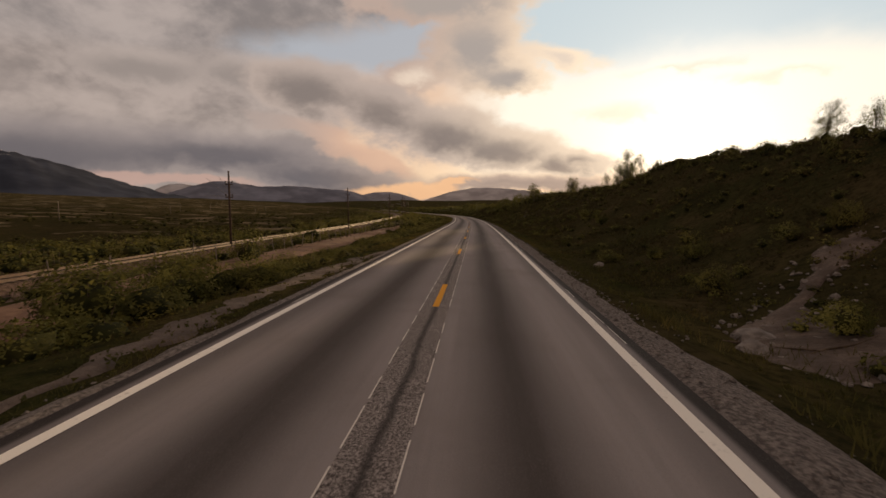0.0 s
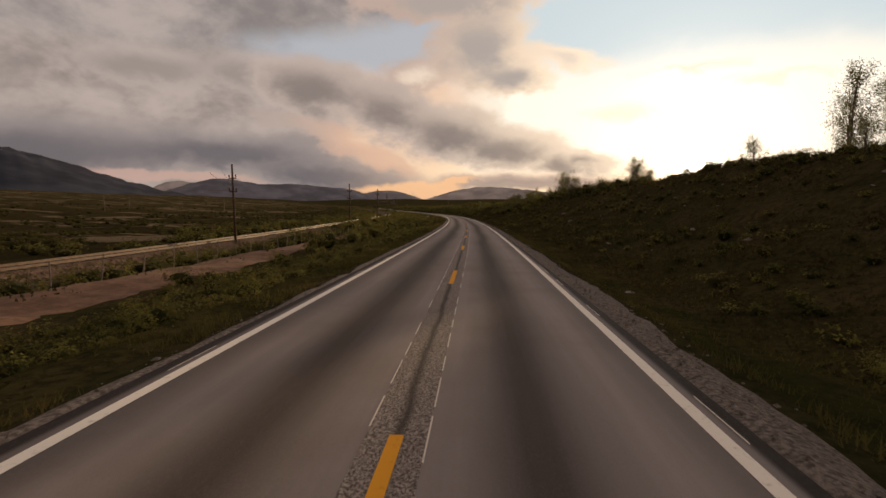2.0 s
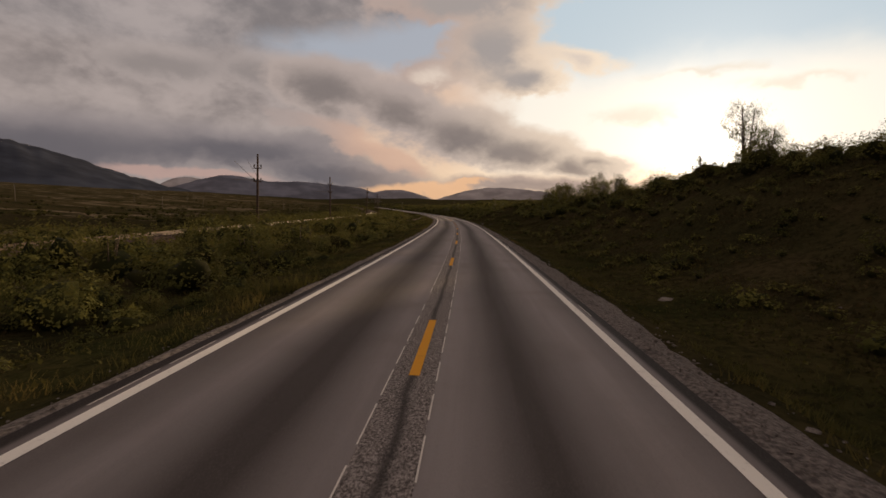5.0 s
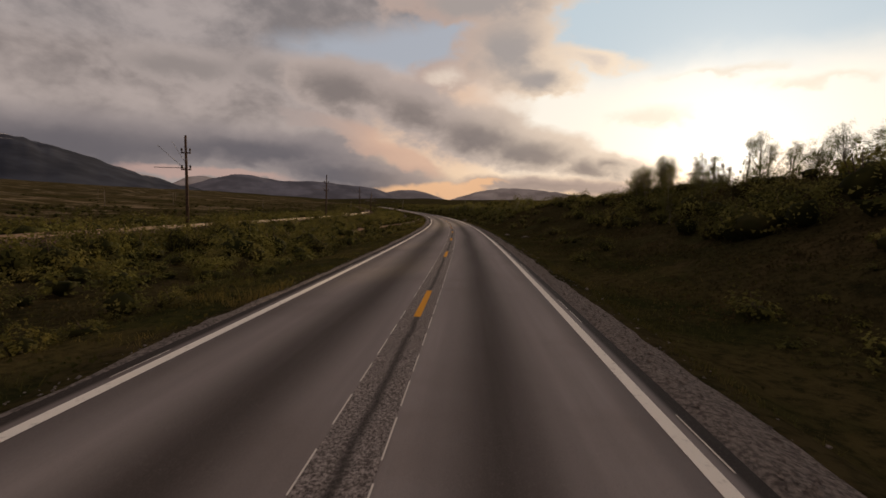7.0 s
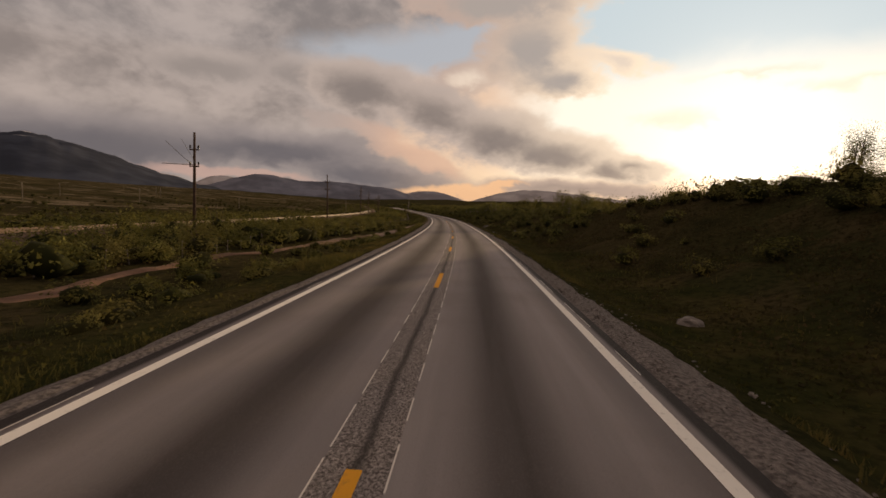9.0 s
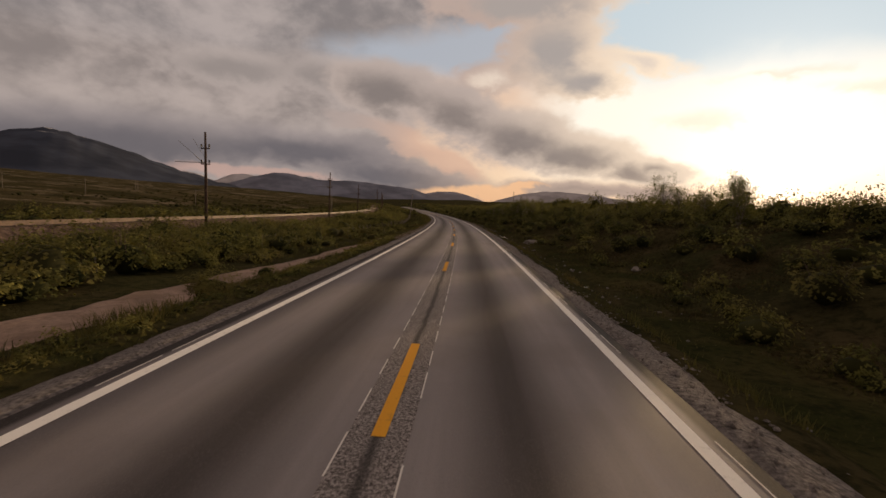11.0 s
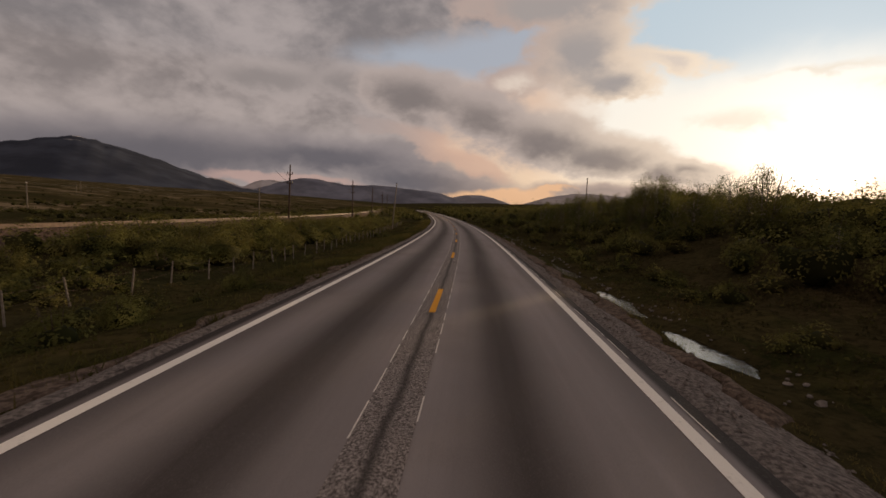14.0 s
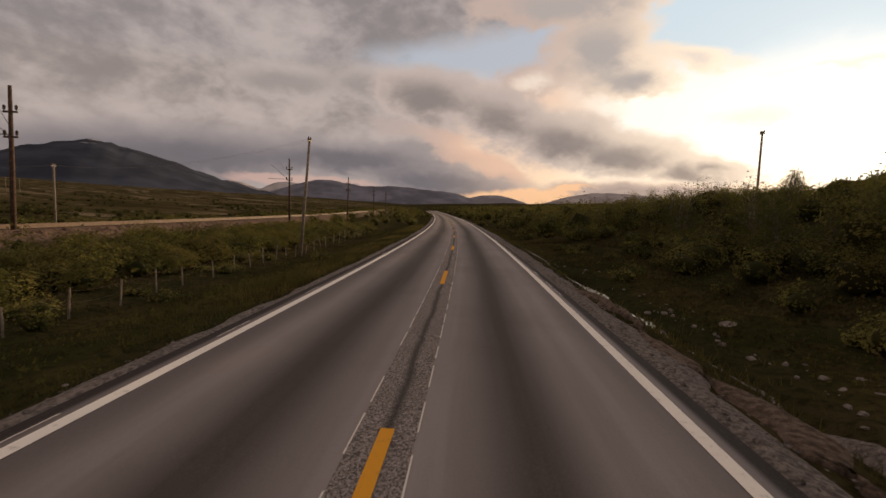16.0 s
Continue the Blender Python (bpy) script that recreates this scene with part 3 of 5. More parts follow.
# ---- ground, road and railway bed ----
def make_ground():
    s = np.concatenate([-np.geomspace(1100, 24, 14), np.arange(-20, 256, 1.3), np.arange(256, 396, 0.55), np.arange(396, 430, 1.3), 430 + np.cumsum(np.geomspace(1.4, 420, 60))])
    s = s[s < 5000]
    near = np.concatenate([np.arange(3.21, 9, 0.26), np.arange(9, 15, 0.5), np.arange(15, 42, 1.1), 42 + np.cumsum(np.geomspace(1.3, 330, 42))])
    near = near[near < 4300]
    fine = np.concatenate([np.arange(3.21, 4.6, 0.26), np.arange(4.6, 7.4, 0.13), near[near > 7.4]])
    u = np.concatenate([-near[::-1], [-3.0, 0.0, 3.0], fine])
    S, U = np.meshgrid(s, u, indexing="ij")
    ob = mesh_object("ground", spot(S, U), grid_faces(len(s), len(u)), HEATH)
    tagged(ob, "open mountain heath of brown heather, grass and lichen", "ground", kind="structure")


def ribbon(name, s, us, lift, mat, parent=None, fit=on_road):
    S, U = np.meshgrid(s, us, indexing="ij")
    return mesh_object(name, fit(S, U, lift), grid_faces(len(s), len(us)), mat, parent, True, np.stack([U, S], -1).reshape(-1, 2))


def make_road():
    s = np.arange(-60, 640, 2.0)
    us = np.array([-3.24, -3.18, -2.4, -1.6, -0.8, 0, 0.8, 1.6, 2.4, 3.18, 3.24])
    lift = np.broadcast_to(np.array([-0.14] + [0.0] * 9 + [-0.14]), (len(s), len(us)))
    road = ribbon("road", s, us, lift, ASPHALT)
    tagged(road, "two-lane grey asphalt road with dark oil bands in its lanes", "road", kind="structure")
    ribbon("milled_strip", s, np.array([-0.27, 0.0, 0.27]), 0.004, STRIP, road)["label"] = "rough milled strip with a dark crack along the middle"
    for side in (-1, 1):
        w = np.array([HALF - 0.075, HALF + 0.075]) * side
        ribbon("edge_line", s, np.sort(w), 0.005, WHITE, road)["label"] = "solid white painted edge line"
    for k in range(-4, 48):
        a = 10.08 + 12 * k
        ribbon("centre_dash", np.linspace(a, a + 3.0, 4), np.array([-0.064, 0.064]), 0.009, YELLOW, road)["label"] = "yellow painted centre dash"
    rng = np.random.RandomState(4)
    pieces = []
    for u0, phase in ((-0.275, 0.0), (0.275, 0.5)):
        for a in np.arange(-8 + phase, 420, 1.1):
            if rng.rand() < 0.12:
                continue
            a0, a1 = a + rng.uniform(0, 0.1), a + rng.uniform(0.65, 0.95)
            q = on_road([a0, a0, a1, a1], u0 + np.array([-0.008, 0.008, 0.008, -0.008]), 0.008)
            pieces.append(([tuple(p) for p in q], [(0, 1, 2, 3)]))
    for a in np.arange(-8, 420, 1.3):
        if rng.rand() < 0.35:
            continue
        q = on_road([a, a, a + 1.1, a + 1.1], (3.02 if rng.rand() < 0.6 else -3.0) + np.array([-0.008, 0.008, 0.008, -0.008]), 0.006)
        pieces.append(([tuple(p) for p in q], [(0, 1, 2, 3)]))
    v, f = join(pieces)
    mesh_object("seam_marks", v, f, WORN, road, False)["kind"] = "stuff"
    # gravel shoulders with a ragged outer edge
    for side in (-1, 1):
        ss = np.arange(-30, 480, 0.5)
        k = np.linspace(0, 1, 9)
        broad = np.interp(ss, [0, 90, 110, 160, 252, 268, 280, 300, 345], [3.62, 3.62, 3.66, 3.48, 4.3, 4.5, 4.1, 3.72, 3.68]) if side < 0 else np.interp(ss, [268, 286, 312, 324, 335, 360, 372], [4.05, 4.7, 4.95, 4.3, 3.9, 3.9, 4.05])
        rag = 0.5 if side < 0 else 1.0
        out = broad + 0.28 * rag * ripple(ss, side * 50.0 + 0 * ss, 5.0) + 0.22 * rag * ripple(ss, side * 90.0 + 0 * ss, 1.4) + 0.12 * ripple(ss, side * 30.0 + 0 * ss, 0.6) + (0.22 * (1 - wet(ss)) if side > 0 else 0.0)
        U = side * (3.17 + (out[:, None] - 3.17) * k[None, :])
        S = np.broadcast_to(ss[:, None], U.shape)
        lift = 0.07 * (1 - rise(3.75, 4.3, np.abs(U))) - 0.005 - 0.07 * k[None, :] ** 5 + (0.02 * ripple(S, U, 0.55) + 0.005) * rise(0.0, 0.3, k)[None, :] - 0.036 * (1 - rise(0.0, 0.3, k))[None, :]
        ob = mesh_object("gravel_shoulder", spot(S, U, lift), grid_faces(len(ss), 9), GRAVEL)
        tagged(ob, "loose grey gravel shoulder along the asphalt", "gravel", kind="structure")


def make_track(name, knots, label, mat=None, category="track", grain=2.6):
    s0, s1 = knots[0][0], knots[-1][0]
    ss = np.arange(s0, s1, 0.31 * grain)
    inner = np.interp(ss, [k[0] for k in knots], [k[1] for k in knots])
    outer = np.interp(ss, [k[0] for k in knots], [k[2] for k in knots])
    inner = inner + 0.35 * ripple(ss, ss * 0 + 3, grain) + 0.2 * ripple(ss, ss * 0 + 5, 0.4 * grain)
    outer = outer + 0.35 * ripple(ss, ss * 0 + 9, grain) + 0.2 * ripple(ss, ss * 0 + 7, 0.4 * grain)
    k = np.linspace(0, 1, 9)
    U = inner[:, None] + (outer - inner)[:, None] * k[None, :]
    S = np.broadcast_to(ss[:, None], U.shape)
    ends = np.minimum(1, np.minimum(ss - s0, s1 - ss) / (1.5 * grain))[:, None]
    lift = -0.08 + 0.17 * np.sin(np.pi * k)[None, :] ** 0.4 * ends + 0.03 * ripple(S, U, 0.27 * grain)
    ob = mesh_object(name, spot(S, U, lift), grid_faces(len(ss), 9), mat or SAND)
    tagged(ob, label, category, kind="structure")


make_ground()
make_road()
make_track("sandy_track", [(-12, -8.6, -12.8), (20, -9.4, -13.6), (40, -9.6, -14.2), (60, -10.2, -15.2), (90, -11.6, -15.4), (112, -12.0, -13.4)], "bare sandy wheel track between verge and fence")
make_track("sandy_track", [(212, -11.0, -12.0), (222, -11.6, -12.8), (228, -11.6, -12.6), (236, -10.6, -11.4), (240, -10.0, -11.2), (250, -8.6, -10.2), (256, -7.6, -10.0)], "dull trodden track winding through the willow scrub")
make_track("sandy_track", [(252, -7.4, -10.2), (262, -6.0, -9.0), (266, -5.5, -8.5), (270, -5.2, -8.2), (275, -5.0, -7.6), (279, -4.9, -6.8), (286, -4.8, -5.4)], "bare sandy track joining the road verge", PALE_SAND)
make_track("bare_soil", [(4, -3.9, -4.5), (10, -4.0, -5.3), (18, -4.0, -5.3), (26, -3.8, -4.2)], "bare brown soil beside the gravel shoulder", BANK, "soil", 0.9)
make_track("bare_soil", [(317, 3.9, 4.4), (324, 3.8, 4.4), (345, 3.75, 4.25), (372, 3.8, 4.3)], "dusty tan soil between the gravel shoulder and the ditch", DUSTY, "soil", 0.9)
make_track("bare_soil", [(281, -3.75, -4.5), (290, -3.75, -4.7), (300, -3.75, -4.2), (322, -3.7, -4.1), (345, -3.7, -4.0)], "dusty worn soil along the edge of the verge", DUSTY, "soil", 0.9)
make_track("sand_bank", [(7.6, 5.6, 8.4), (8.6, 5.0, 9.2), (9.6, 4.8, 8.9), (10.5, 5.6, 8.3), (11.3, 6.5, 8.3), (12.2, 7.5, 8.8), (13.2, 8.5, 9.8), (14.2, 9.5, 11.7), (15.0, 10.2, 11.9), (16.0, 11.2, 11.8)], "eroded pale sand bank below the heath", BANK, "sand bank", 0.7)


make_track("grass_verge", [(-20, -3.7, -8.2), (60, -3.7, -9.6), (112, -3.7, -8.0), (205, -3.6, -7.4), (238, -3.8, -6.8), (252, -4.2, -5.4), (264, -4.3, -5.0), (280, -4.1, -4.7), (290, -3.8, -7.0), (310, -3.7, -9.6), (430, -3.7, -9.0), (520, -3.7, -8.0)], "rough grass verge beside the gravel shoulder", VERGE, "verge")
make_track("grass_verge", [(-20, 4.4, 6.2), (60, 4.5, 6.6), (120, 4.5, 9.0), (200, 4.5, 9.6), (262, 4.5, 8.0)], "dark grass verge below the heathery slope", VERGE, "verge")
make_track("grass_verge", [(262, 6.2, 9.0), (300, 6.2, 10.5), (345, 6.2, 9.0), (430, 6.2, 9.5)], "dark damp grass behind the roadside ditch", VERGE, "verge")
make_track("ditch_bed", [(354, 5.2, 5.7), (362, 5.0, 5.7), (370, 4.85, 5.5), (382, 4.7, 5.2), (398, 4.6, 5.1)], "pale gravelly bed of the roadside ditch", GRAVEL, "ditch")


def make_water():
    for a, b in POOLS:
        ss = np.arange(a - 1.5, b + 1.5, 0.4)
        U = np.broadcast_to(np.linspace(4.7, 7.0, 6)[None, :], (len(ss), 6))
        S = np.broadcast_to(ss[:, None], U.shape)
        ob = mesh_object("ditch_water", on_road(S, U, -0.845), grid_faces(len(ss), 6), WATER)
        tagged(ob, "still shallow water lying in the roadside ditch", "water", kind="structure")


make_water()


# ---- railway ----
RAIL_U = -24.6


def along_rail(s, du, lift):
    s, du = np.broadcast_arrays(np.asarray(s, float), np.asarray(du, float))
    a = np.interp(s, SG, turn)
    u = RAIL_U + du
    return np.stack([np.interp(s, SG, CX) + np.cos(a) * u, np.interp(s, SG, CY) + np.sin(a) * u, np.interp(s, SG, CZ) + rail_height(s) + lift], -1)


def make_railway():
    ss = np.arange(-60, 640, 1.5)
    du = np.array([-4.2, -3.2, -1.7, 0, 1.7, 2.4, 3.1, 3.9])
    lift = np.array([-1.25, -0.8, -0.06, -0.05, -0.06, -0.5, -0.92, -1.3])
    S, D = np.meshgrid(ss, du, indexing="ij")
    L = np.broadcast_to(lift, S.shape) + 0.05 * ripple(S, D, 0.8) * (np.abs(D) > 1.75)
    bed = mesh_object("railway_bed", along_rail(S, D, L), grid_faces(len(ss), len(du)), BALLAST)
    tagged(bed, "raised railway bed of broken stone ballast", "railway bed", kind="structure")
    track = tagged(new("railway_track"), "single railway track with rusty rails on sleepers", "railway track", kind="structure")
    for side in (-0.75, 0.75):
        prof = [(-0.07, 0.0), (-0.03, 0.03), (-0.025, 0.12), (-0.035, 0.16), (0.035, 0.16), (0.025, 0.12), (0.03, 0.03), (0.07, 0.0)]
        s2 = np.arange(-40, 620, 3.0)
        S, K = np.meshgrid(s2, np.arange(9) % 8, indexing="ij")
        pr = np.array(prof)[K]
        mesh_object("rail", along_rail(S, side + pr[..., 0], pr[..., 1] - 0.03), grid_faces(len(s2), 9), RAIL, track)
    rng = np.random.RandomState(2)
    v0, f0 = box(0, 0, 0, 2.5, 0.24, 0.2)
    me = bpy.data.meshes.new("sleeper")
    me.from_pydata(v0, [], f0)
    me.materials.append(SLEEPER)
    for s in np.arange(14, 194, 0.65):
        a = float(np.interp(s, SG, turn))
        ob = new("sleeper", me)
        ob.parent = track
        ob.matrix_basis = Matrix.Translation(along_rail(s, 0, -0.115)) @ Matrix.Rotation(a, 4, "Z")
    pieces = []
    for s in np.arange(194, 460, 0.65):
        q = along_rail([s - 0.12, s - 0.12, s + 0.12, s + 0.12], [-1.25, 1.25, 1.25, -1.25], -0.03)
        w = along_rail([s - 0.12, s - 0.12, s + 0.12, s + 0.12], [-1.25, 1.25, 1.25, -1.25], -0.2)
        pieces.append(([tuple(p) for p in q] + [tuple(p) for p in w], [(0, 1, 2, 3), (0, 4, 5, 1), (1, 5, 6, 2), (2, 6, 7, 3), (3, 7, 4, 0)]))
    mesh_object("far_sleepers", *join(pieces), SLEEPER, track, False)["kind"] = "stuff"


make_railway()


def stone_scatter(name, places, sizes, mat, seed, label, category):
    """Many small broken stones in one mesh."""
    rng = np.random.RandomState(seed)
    n = len(places)
    base = np.array([(1, 0, 0), (0, 1, 0), (-1, 0, 0), (0, -1, 0), (0, 0, 0.8), (0, 0, -0.6)], float)
    tri = np.array([(0, 1, 4), (1, 2, 4), (2, 3, 4), (3, 0, 4), (1, 0, 5), (2, 1, 5), (3, 2, 5), (0, 3, 5)])
    if n < 2000:
        a, b, c = base[tri[:, 0]], base[tri[:, 1]], base[tri[:, 2]]
        unit = lambda w: w / np.linalg.norm(w, axis=1)[:, None]
        raw = np.stack([a, unit(a + b), unit(a + c), b, unit(b + c), unit(a + b), c, unit(a + c), unit(b + c), unit(a + b), unit(b + c), unit(a + c)], 1).reshape(-1, 3)
        base, back = np.unique(np.round(raw, 4), axis=0, return_inverse=True)
        tri = back.reshape(-1, 3)
    t = rng.uniform(0, 6.28, n)
    v = base[None] * rng.uniform(0.7, 1.25, (n, len(base), 1)) * np.asarray(sizes)[:, None, None] * rng.uniform(0.6, 1.2, (n, 1, 3))
    c, s = np.cos(t)[:, None], np.sin(t)[:, None]
    v = np.stack([v[..., 0] * c - v[..., 1] * s, v[..., 0] * s + v[..., 1] * c, v[..., 2] * 0.8], -1) + places[:, None]
    ob = card_mesh(name, v[:, tri].reshape(-1, 3, 3), mat)
    return tagged(ob, label, category, kind="stuff")


rs = np.random.RandomState(21)
ss = rs.uniform(-4, 400, 18000)
side = np.where(rs.rand(18000) < 0.78, 1, -1)
uu = side * (3.25 + np.abs(rs.normal(0, 1, 18000)) * np.where(side > 0, 0.46, 0.16))
stone_scatter("loose_gravel", spot(ss, uu, 0.008 + 0.07 * (1 - rise(3.75, 4.3, np.abs(uu)))), rs.lognormal(-3.75, 0.4, 18000) * np.where(side > 0, 1.0, 0.7), GRAVEL, 5, "loose crushed stones on the road shoulder", "gravel")
ss, dd = rs.uniform(8, 420, 7500), rs.uniform(1.5, 3.6, 7500)
stone_scatter("ballast_stones", along_rail(ss, dd, np.interp(dd, [1.5, 1.7, 2.4, 3.1, 3.9], [-0.06, -0.06, -0.48, -0.9, -1.28])), rs.lognormal(-2.35, 0.35, 7500), BALLAST, 6,
              "broken ballast stones on the railway slope", "ballast")
ss, uu = rs.normal(88, 16, 160), rs.uniform(8, 17, 160)
stone_scatter("hillside_rubble", spot(ss, uu, 0.03), rs.lognormal(-2.8, 0.5, 160), STONE, 8, "scattered rubble stones on the bare hillside", "stones")
ss, uu = rs.uniform(7.8, 15.5, 260), rs.normal(0, 1.0, 260)
uu = np.interp(ss, [7.6, 9.6, 11.3, 13.2, 16], [7.0, 6.8, 7.4, 9.1, 11.5]) + uu
stone_scatter("bank_stones", spot(ss, uu, 0.03), rs.lognormal(-3.1, 0.55, 260), STONE, 10, "loose stones and clods on the sand bank", "stones")
ss, uu = rs.uniform(150, 400, 500), rs.uniform(4.7, 7.2, 500)
stone_scatter("ditch_stones", spot(ss, uu, 0.02), rs.lognormal(-3.2, 0.4, 500), STONE, 9, "small pale stones in the roadside ditch", "stones")

ss, uu = rs.uniform(318, 376, 340), 6.1 + np.abs(rs.normal(0.35, 0.9, 340))
stone_scatter("bank_rubble", spot(ss, uu, 0.02), rs.lognormal(-3.25, 0.5, 340), STONE, 11, "pale broken stones on the earthy ditch bank", "stones")


def rock(s, u, size, seed, label):
    rng = random.Random(seed)
    bm = bmesh.new()
    bmesh.ops.create_icosphere(bm, subdivisions=3, radius=1.0)
    off = Vector((rng.uniform(0, 50), rng.uniform(0, 50), 0))
    for v in bm.verts:
        k = 1 + 0.35 * noise.noise(v.co * 1.3 + off) + 0.12 * noise.noise(v.co * 3.5 + off)
        v.co = Vector((v.co.x * 1.3 * k, v.co.y * k, v.co.z * 0.62 * k)) * size
    ob = part("rock", bm, STONE)
    ob.matrix_world = Matrix.Translation(spot(s, u, size * 0.25)) @ Matrix.Rotation(rng.uniform(0, 6), 4, "Z")
    tagged(ob, label, "rock", "roadside rocks")


for i, (s, u, size) in enumerate([(207.5, 7.5, 0.30), (24, 6.6, 0.22), (61, 5.6, 0.16), (116, 5.8, 0.18), (214, 6.4, 0.3), (291.6, 7.25, 0.52), (127.6, 6.7, 0.2), (113.4, 13.5, 0.3),
                                  (270, 9.0, 0.2), (98, 11, 0.22), (10.5, 6.4, 0.3), (9.6, 5.9, 0.26)]):
    rock(s, u, size, 40 + i, "pale weathered boulder lying in the heath beside the road")


def fallen_branch(points, thick):
    branch = mesh_object("fallen_branch", *tube([tuple(spot(s, u, lift)) for s, u, lift in points], np.linspace(thick, 0.3 * thick, len(points)).tolist(), 6), TWIG)
    tagged(branch, "dead brown branch lying on the sand bank", "branch", "fallen branches")


fallen_branch([(10.4, 5.5, 0.04), (10.0, 5.9, 0.10), (9.8, 6.3, 0.08), (9.5, 6.8, 0.12), (9.4, 7.2, 0.06)], 0.035)
fallen_branch([(9.3, 6.6, 0.05), (9.5, 7.1, 0.10), (9.5, 7.6, 0.09), (9.7, 8.2, 0.05)], 0.028)
fallen_branch([(10.2, 5.9, 0.08), (10.5, 6.2, 0.16), (10.6, 6.5, 0.12)], 0.016)


# ---- mountains ----
def mountain(points, dist, depth, mat, label, seed):
    """A mountain whose ridge shows at the given bearings and heights (degrees) from the middle of the road."""
    az = np.linspace(points[0][0], points[-1][0], 90)
    el = np.interp(az, [p[0] for p in points], [p[1] for p in points])
    el = np.convolve(np.pad(el, 3, "edge"), np.ones(7) / 7, "valid")
    rows = 22
    verts = []
    for j in range(rows):
        k = j / (rows - 1)
        d = dist - depth * (1 - k) if k < 0.8 else dist - depth * 0.2 + (k - 0.8) * depth
        up = math.sin(min(k / 0.8, 1) * math.pi / 2) ** 1.25 if k <= 0.8 else 1 - (k - 0.8) * 2.5
        ridge = dist - depth * 0.2
        for a, e in zip(az, el):
            t = radians(a)
            z = -2 + ridge * math.tan(radians(e)) * up - 40 * (1 - up)
            z += up * (0 if 0.78 < k < 0.82 else 1) * ridge * (0.0030 if dist < 3000 else 0.0012) * float(ripple(a * 12 + seed * 9, k * 60, 7))
            verts.append((-10 + math.sin(t) * d, 170 + math.cos(t) * d, z))
    ob = mesh_object("mountain", verts, grid_faces(rows, 90), mat)
    tagged(ob, label, "mountain", kind="structure")


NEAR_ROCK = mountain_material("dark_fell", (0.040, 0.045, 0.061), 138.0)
# aerial haze is painted into these rock colours, paler and bluer than near rock
FAR_HAZED = mountain_material("hazy_fell", (0.122, 0.125, 0.156))
MID_HAZED = mountain_material("grey_hazed_fell", (0.205, 0.202, 0.232))
PALE_HAZED = mountain_material("misty_fell", (0.290, 0.272, 0.285))
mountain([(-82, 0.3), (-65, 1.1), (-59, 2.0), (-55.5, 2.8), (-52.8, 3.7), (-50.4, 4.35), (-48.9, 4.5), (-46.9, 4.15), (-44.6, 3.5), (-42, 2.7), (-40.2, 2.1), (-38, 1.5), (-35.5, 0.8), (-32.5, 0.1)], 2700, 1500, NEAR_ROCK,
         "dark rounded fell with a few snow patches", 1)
mountain([(-41, 1.5), (-39, 1.75), (-37.5, 1.5), (-36, 0.9), (-34.5, 1.65), (-33, 1.85), (-31.5, 1.6), (-29, 0.2)], 4000, 500, PALE_HAZED, "misty blue fell behind the valley", 2)
mountain([(-36, 0.2), (-33.5, 1.2), (-31, 2.0), (-29, 2.2), (-27.5, 2.0), (-25.5, 1.65), (-22, 1.75), (-18, 1.5), (-15, 1.2), (-12.5, 0.5), (-11, 0.0)], 3700, 700, FAR_HAZED, "grey-blue fell running into the cloud", 3)
mountain([(-16, 0.2), (-13.5, 0.9), (-12, 1.15), (-10.5, 1.25), (-9, 0.95), (-7.5, 0.4), (-5.5, -0.2)], 4100, 500, MID_HAZED, "small rounded fell at the valley's end", 4)
mountain([(-8, -0.3), (-5.8, 0.4), (-4, 1.05), (-2.5, 1.45), (0, 1.75), (3, 1.7), (7, 1.3), (12, 0.9), (20, 0.3)], 3900, 600, PALE_HAZED, "pale misty fell under the bright clouds", 5)


# ---- masts, poles, fence ----
def turned(s, u, lift=0.0, extra=0.0):
    a = float(np.interp(s, SG, turn))
    return Matrix.Translation(spot(s, u, lift)) @ Matrix.Rotation(a + extra, 4, "Z")


def catenary_mast():
    mast = new("railway_mast")
    h = 8.4
    mesh_object("pole", *tube([(0, 0, -0.5), (0.01, 0, h * 0.5), (-0.01, 0, h)], [0.145, 0.12, 0.085], 10), WOOD, mast)
    z1, z2 = h * 0.70, h * 0.84
    mesh_object("bracket_arm", *tube([(0, 0.05, z1), (-2.6, 0.05, z1 + 0.02)], [0.03, 0.025], 6), STEEL, mast)
    mesh_object("stay", *tube([(-0.25, 0.05, z1 + 0.02), (-2.3, 0.05, z1 + 1.75)], [0.022, 0.018], 6), STEEL, mast)
    mesh_object("stay", *tube([(-0.1, 0.05, z1 + 0.45), (-1.1, 0.05, z1 + 2.0)], [0.018, 0.014], 6), STEEL, mast)
    for z in (z1 - 0.12, z2):
        v, f = box(0, -0.02, z, 0.75, 0.09, 0.10)
        bar = mesh_object("crossbar", v, f, WOOD, mast, False)
        for x in (-0.33, 0.33):
            pts = [(x, -0.02, z + d) for d in (0.05, 0.12, 0.14, 0.18, 0.2, 0.25, 0.27, 0.33, 0.36)]
            mesh_object("insulator", *tube(pts, [0.02, 0.03, 0.085, 0.085, 0.045, 0.08, 0.08, 0.05, 0.02], 9), PORCELAIN, bar, True)["label"] = "dark ribbed insulator"
    return tagged(mast, "tall dark wooden railway mast with bracket arm and insulators", "mast", "railway masts")


first = catenary_mast()
MASTS = [(48.5, -23.9), (92.0, -22.6), (133.2, -20.6), (160.0, -19.6), (195.8, -21.0), (240.3, -20.6), (287.2, -21.0), (333.0, -21.5), (382.2, -23.4), (418.0, -20.4), (455.0, -20.2), (498, -20), (542, -20)]
first.matrix_basis = turned(*MASTS[0])
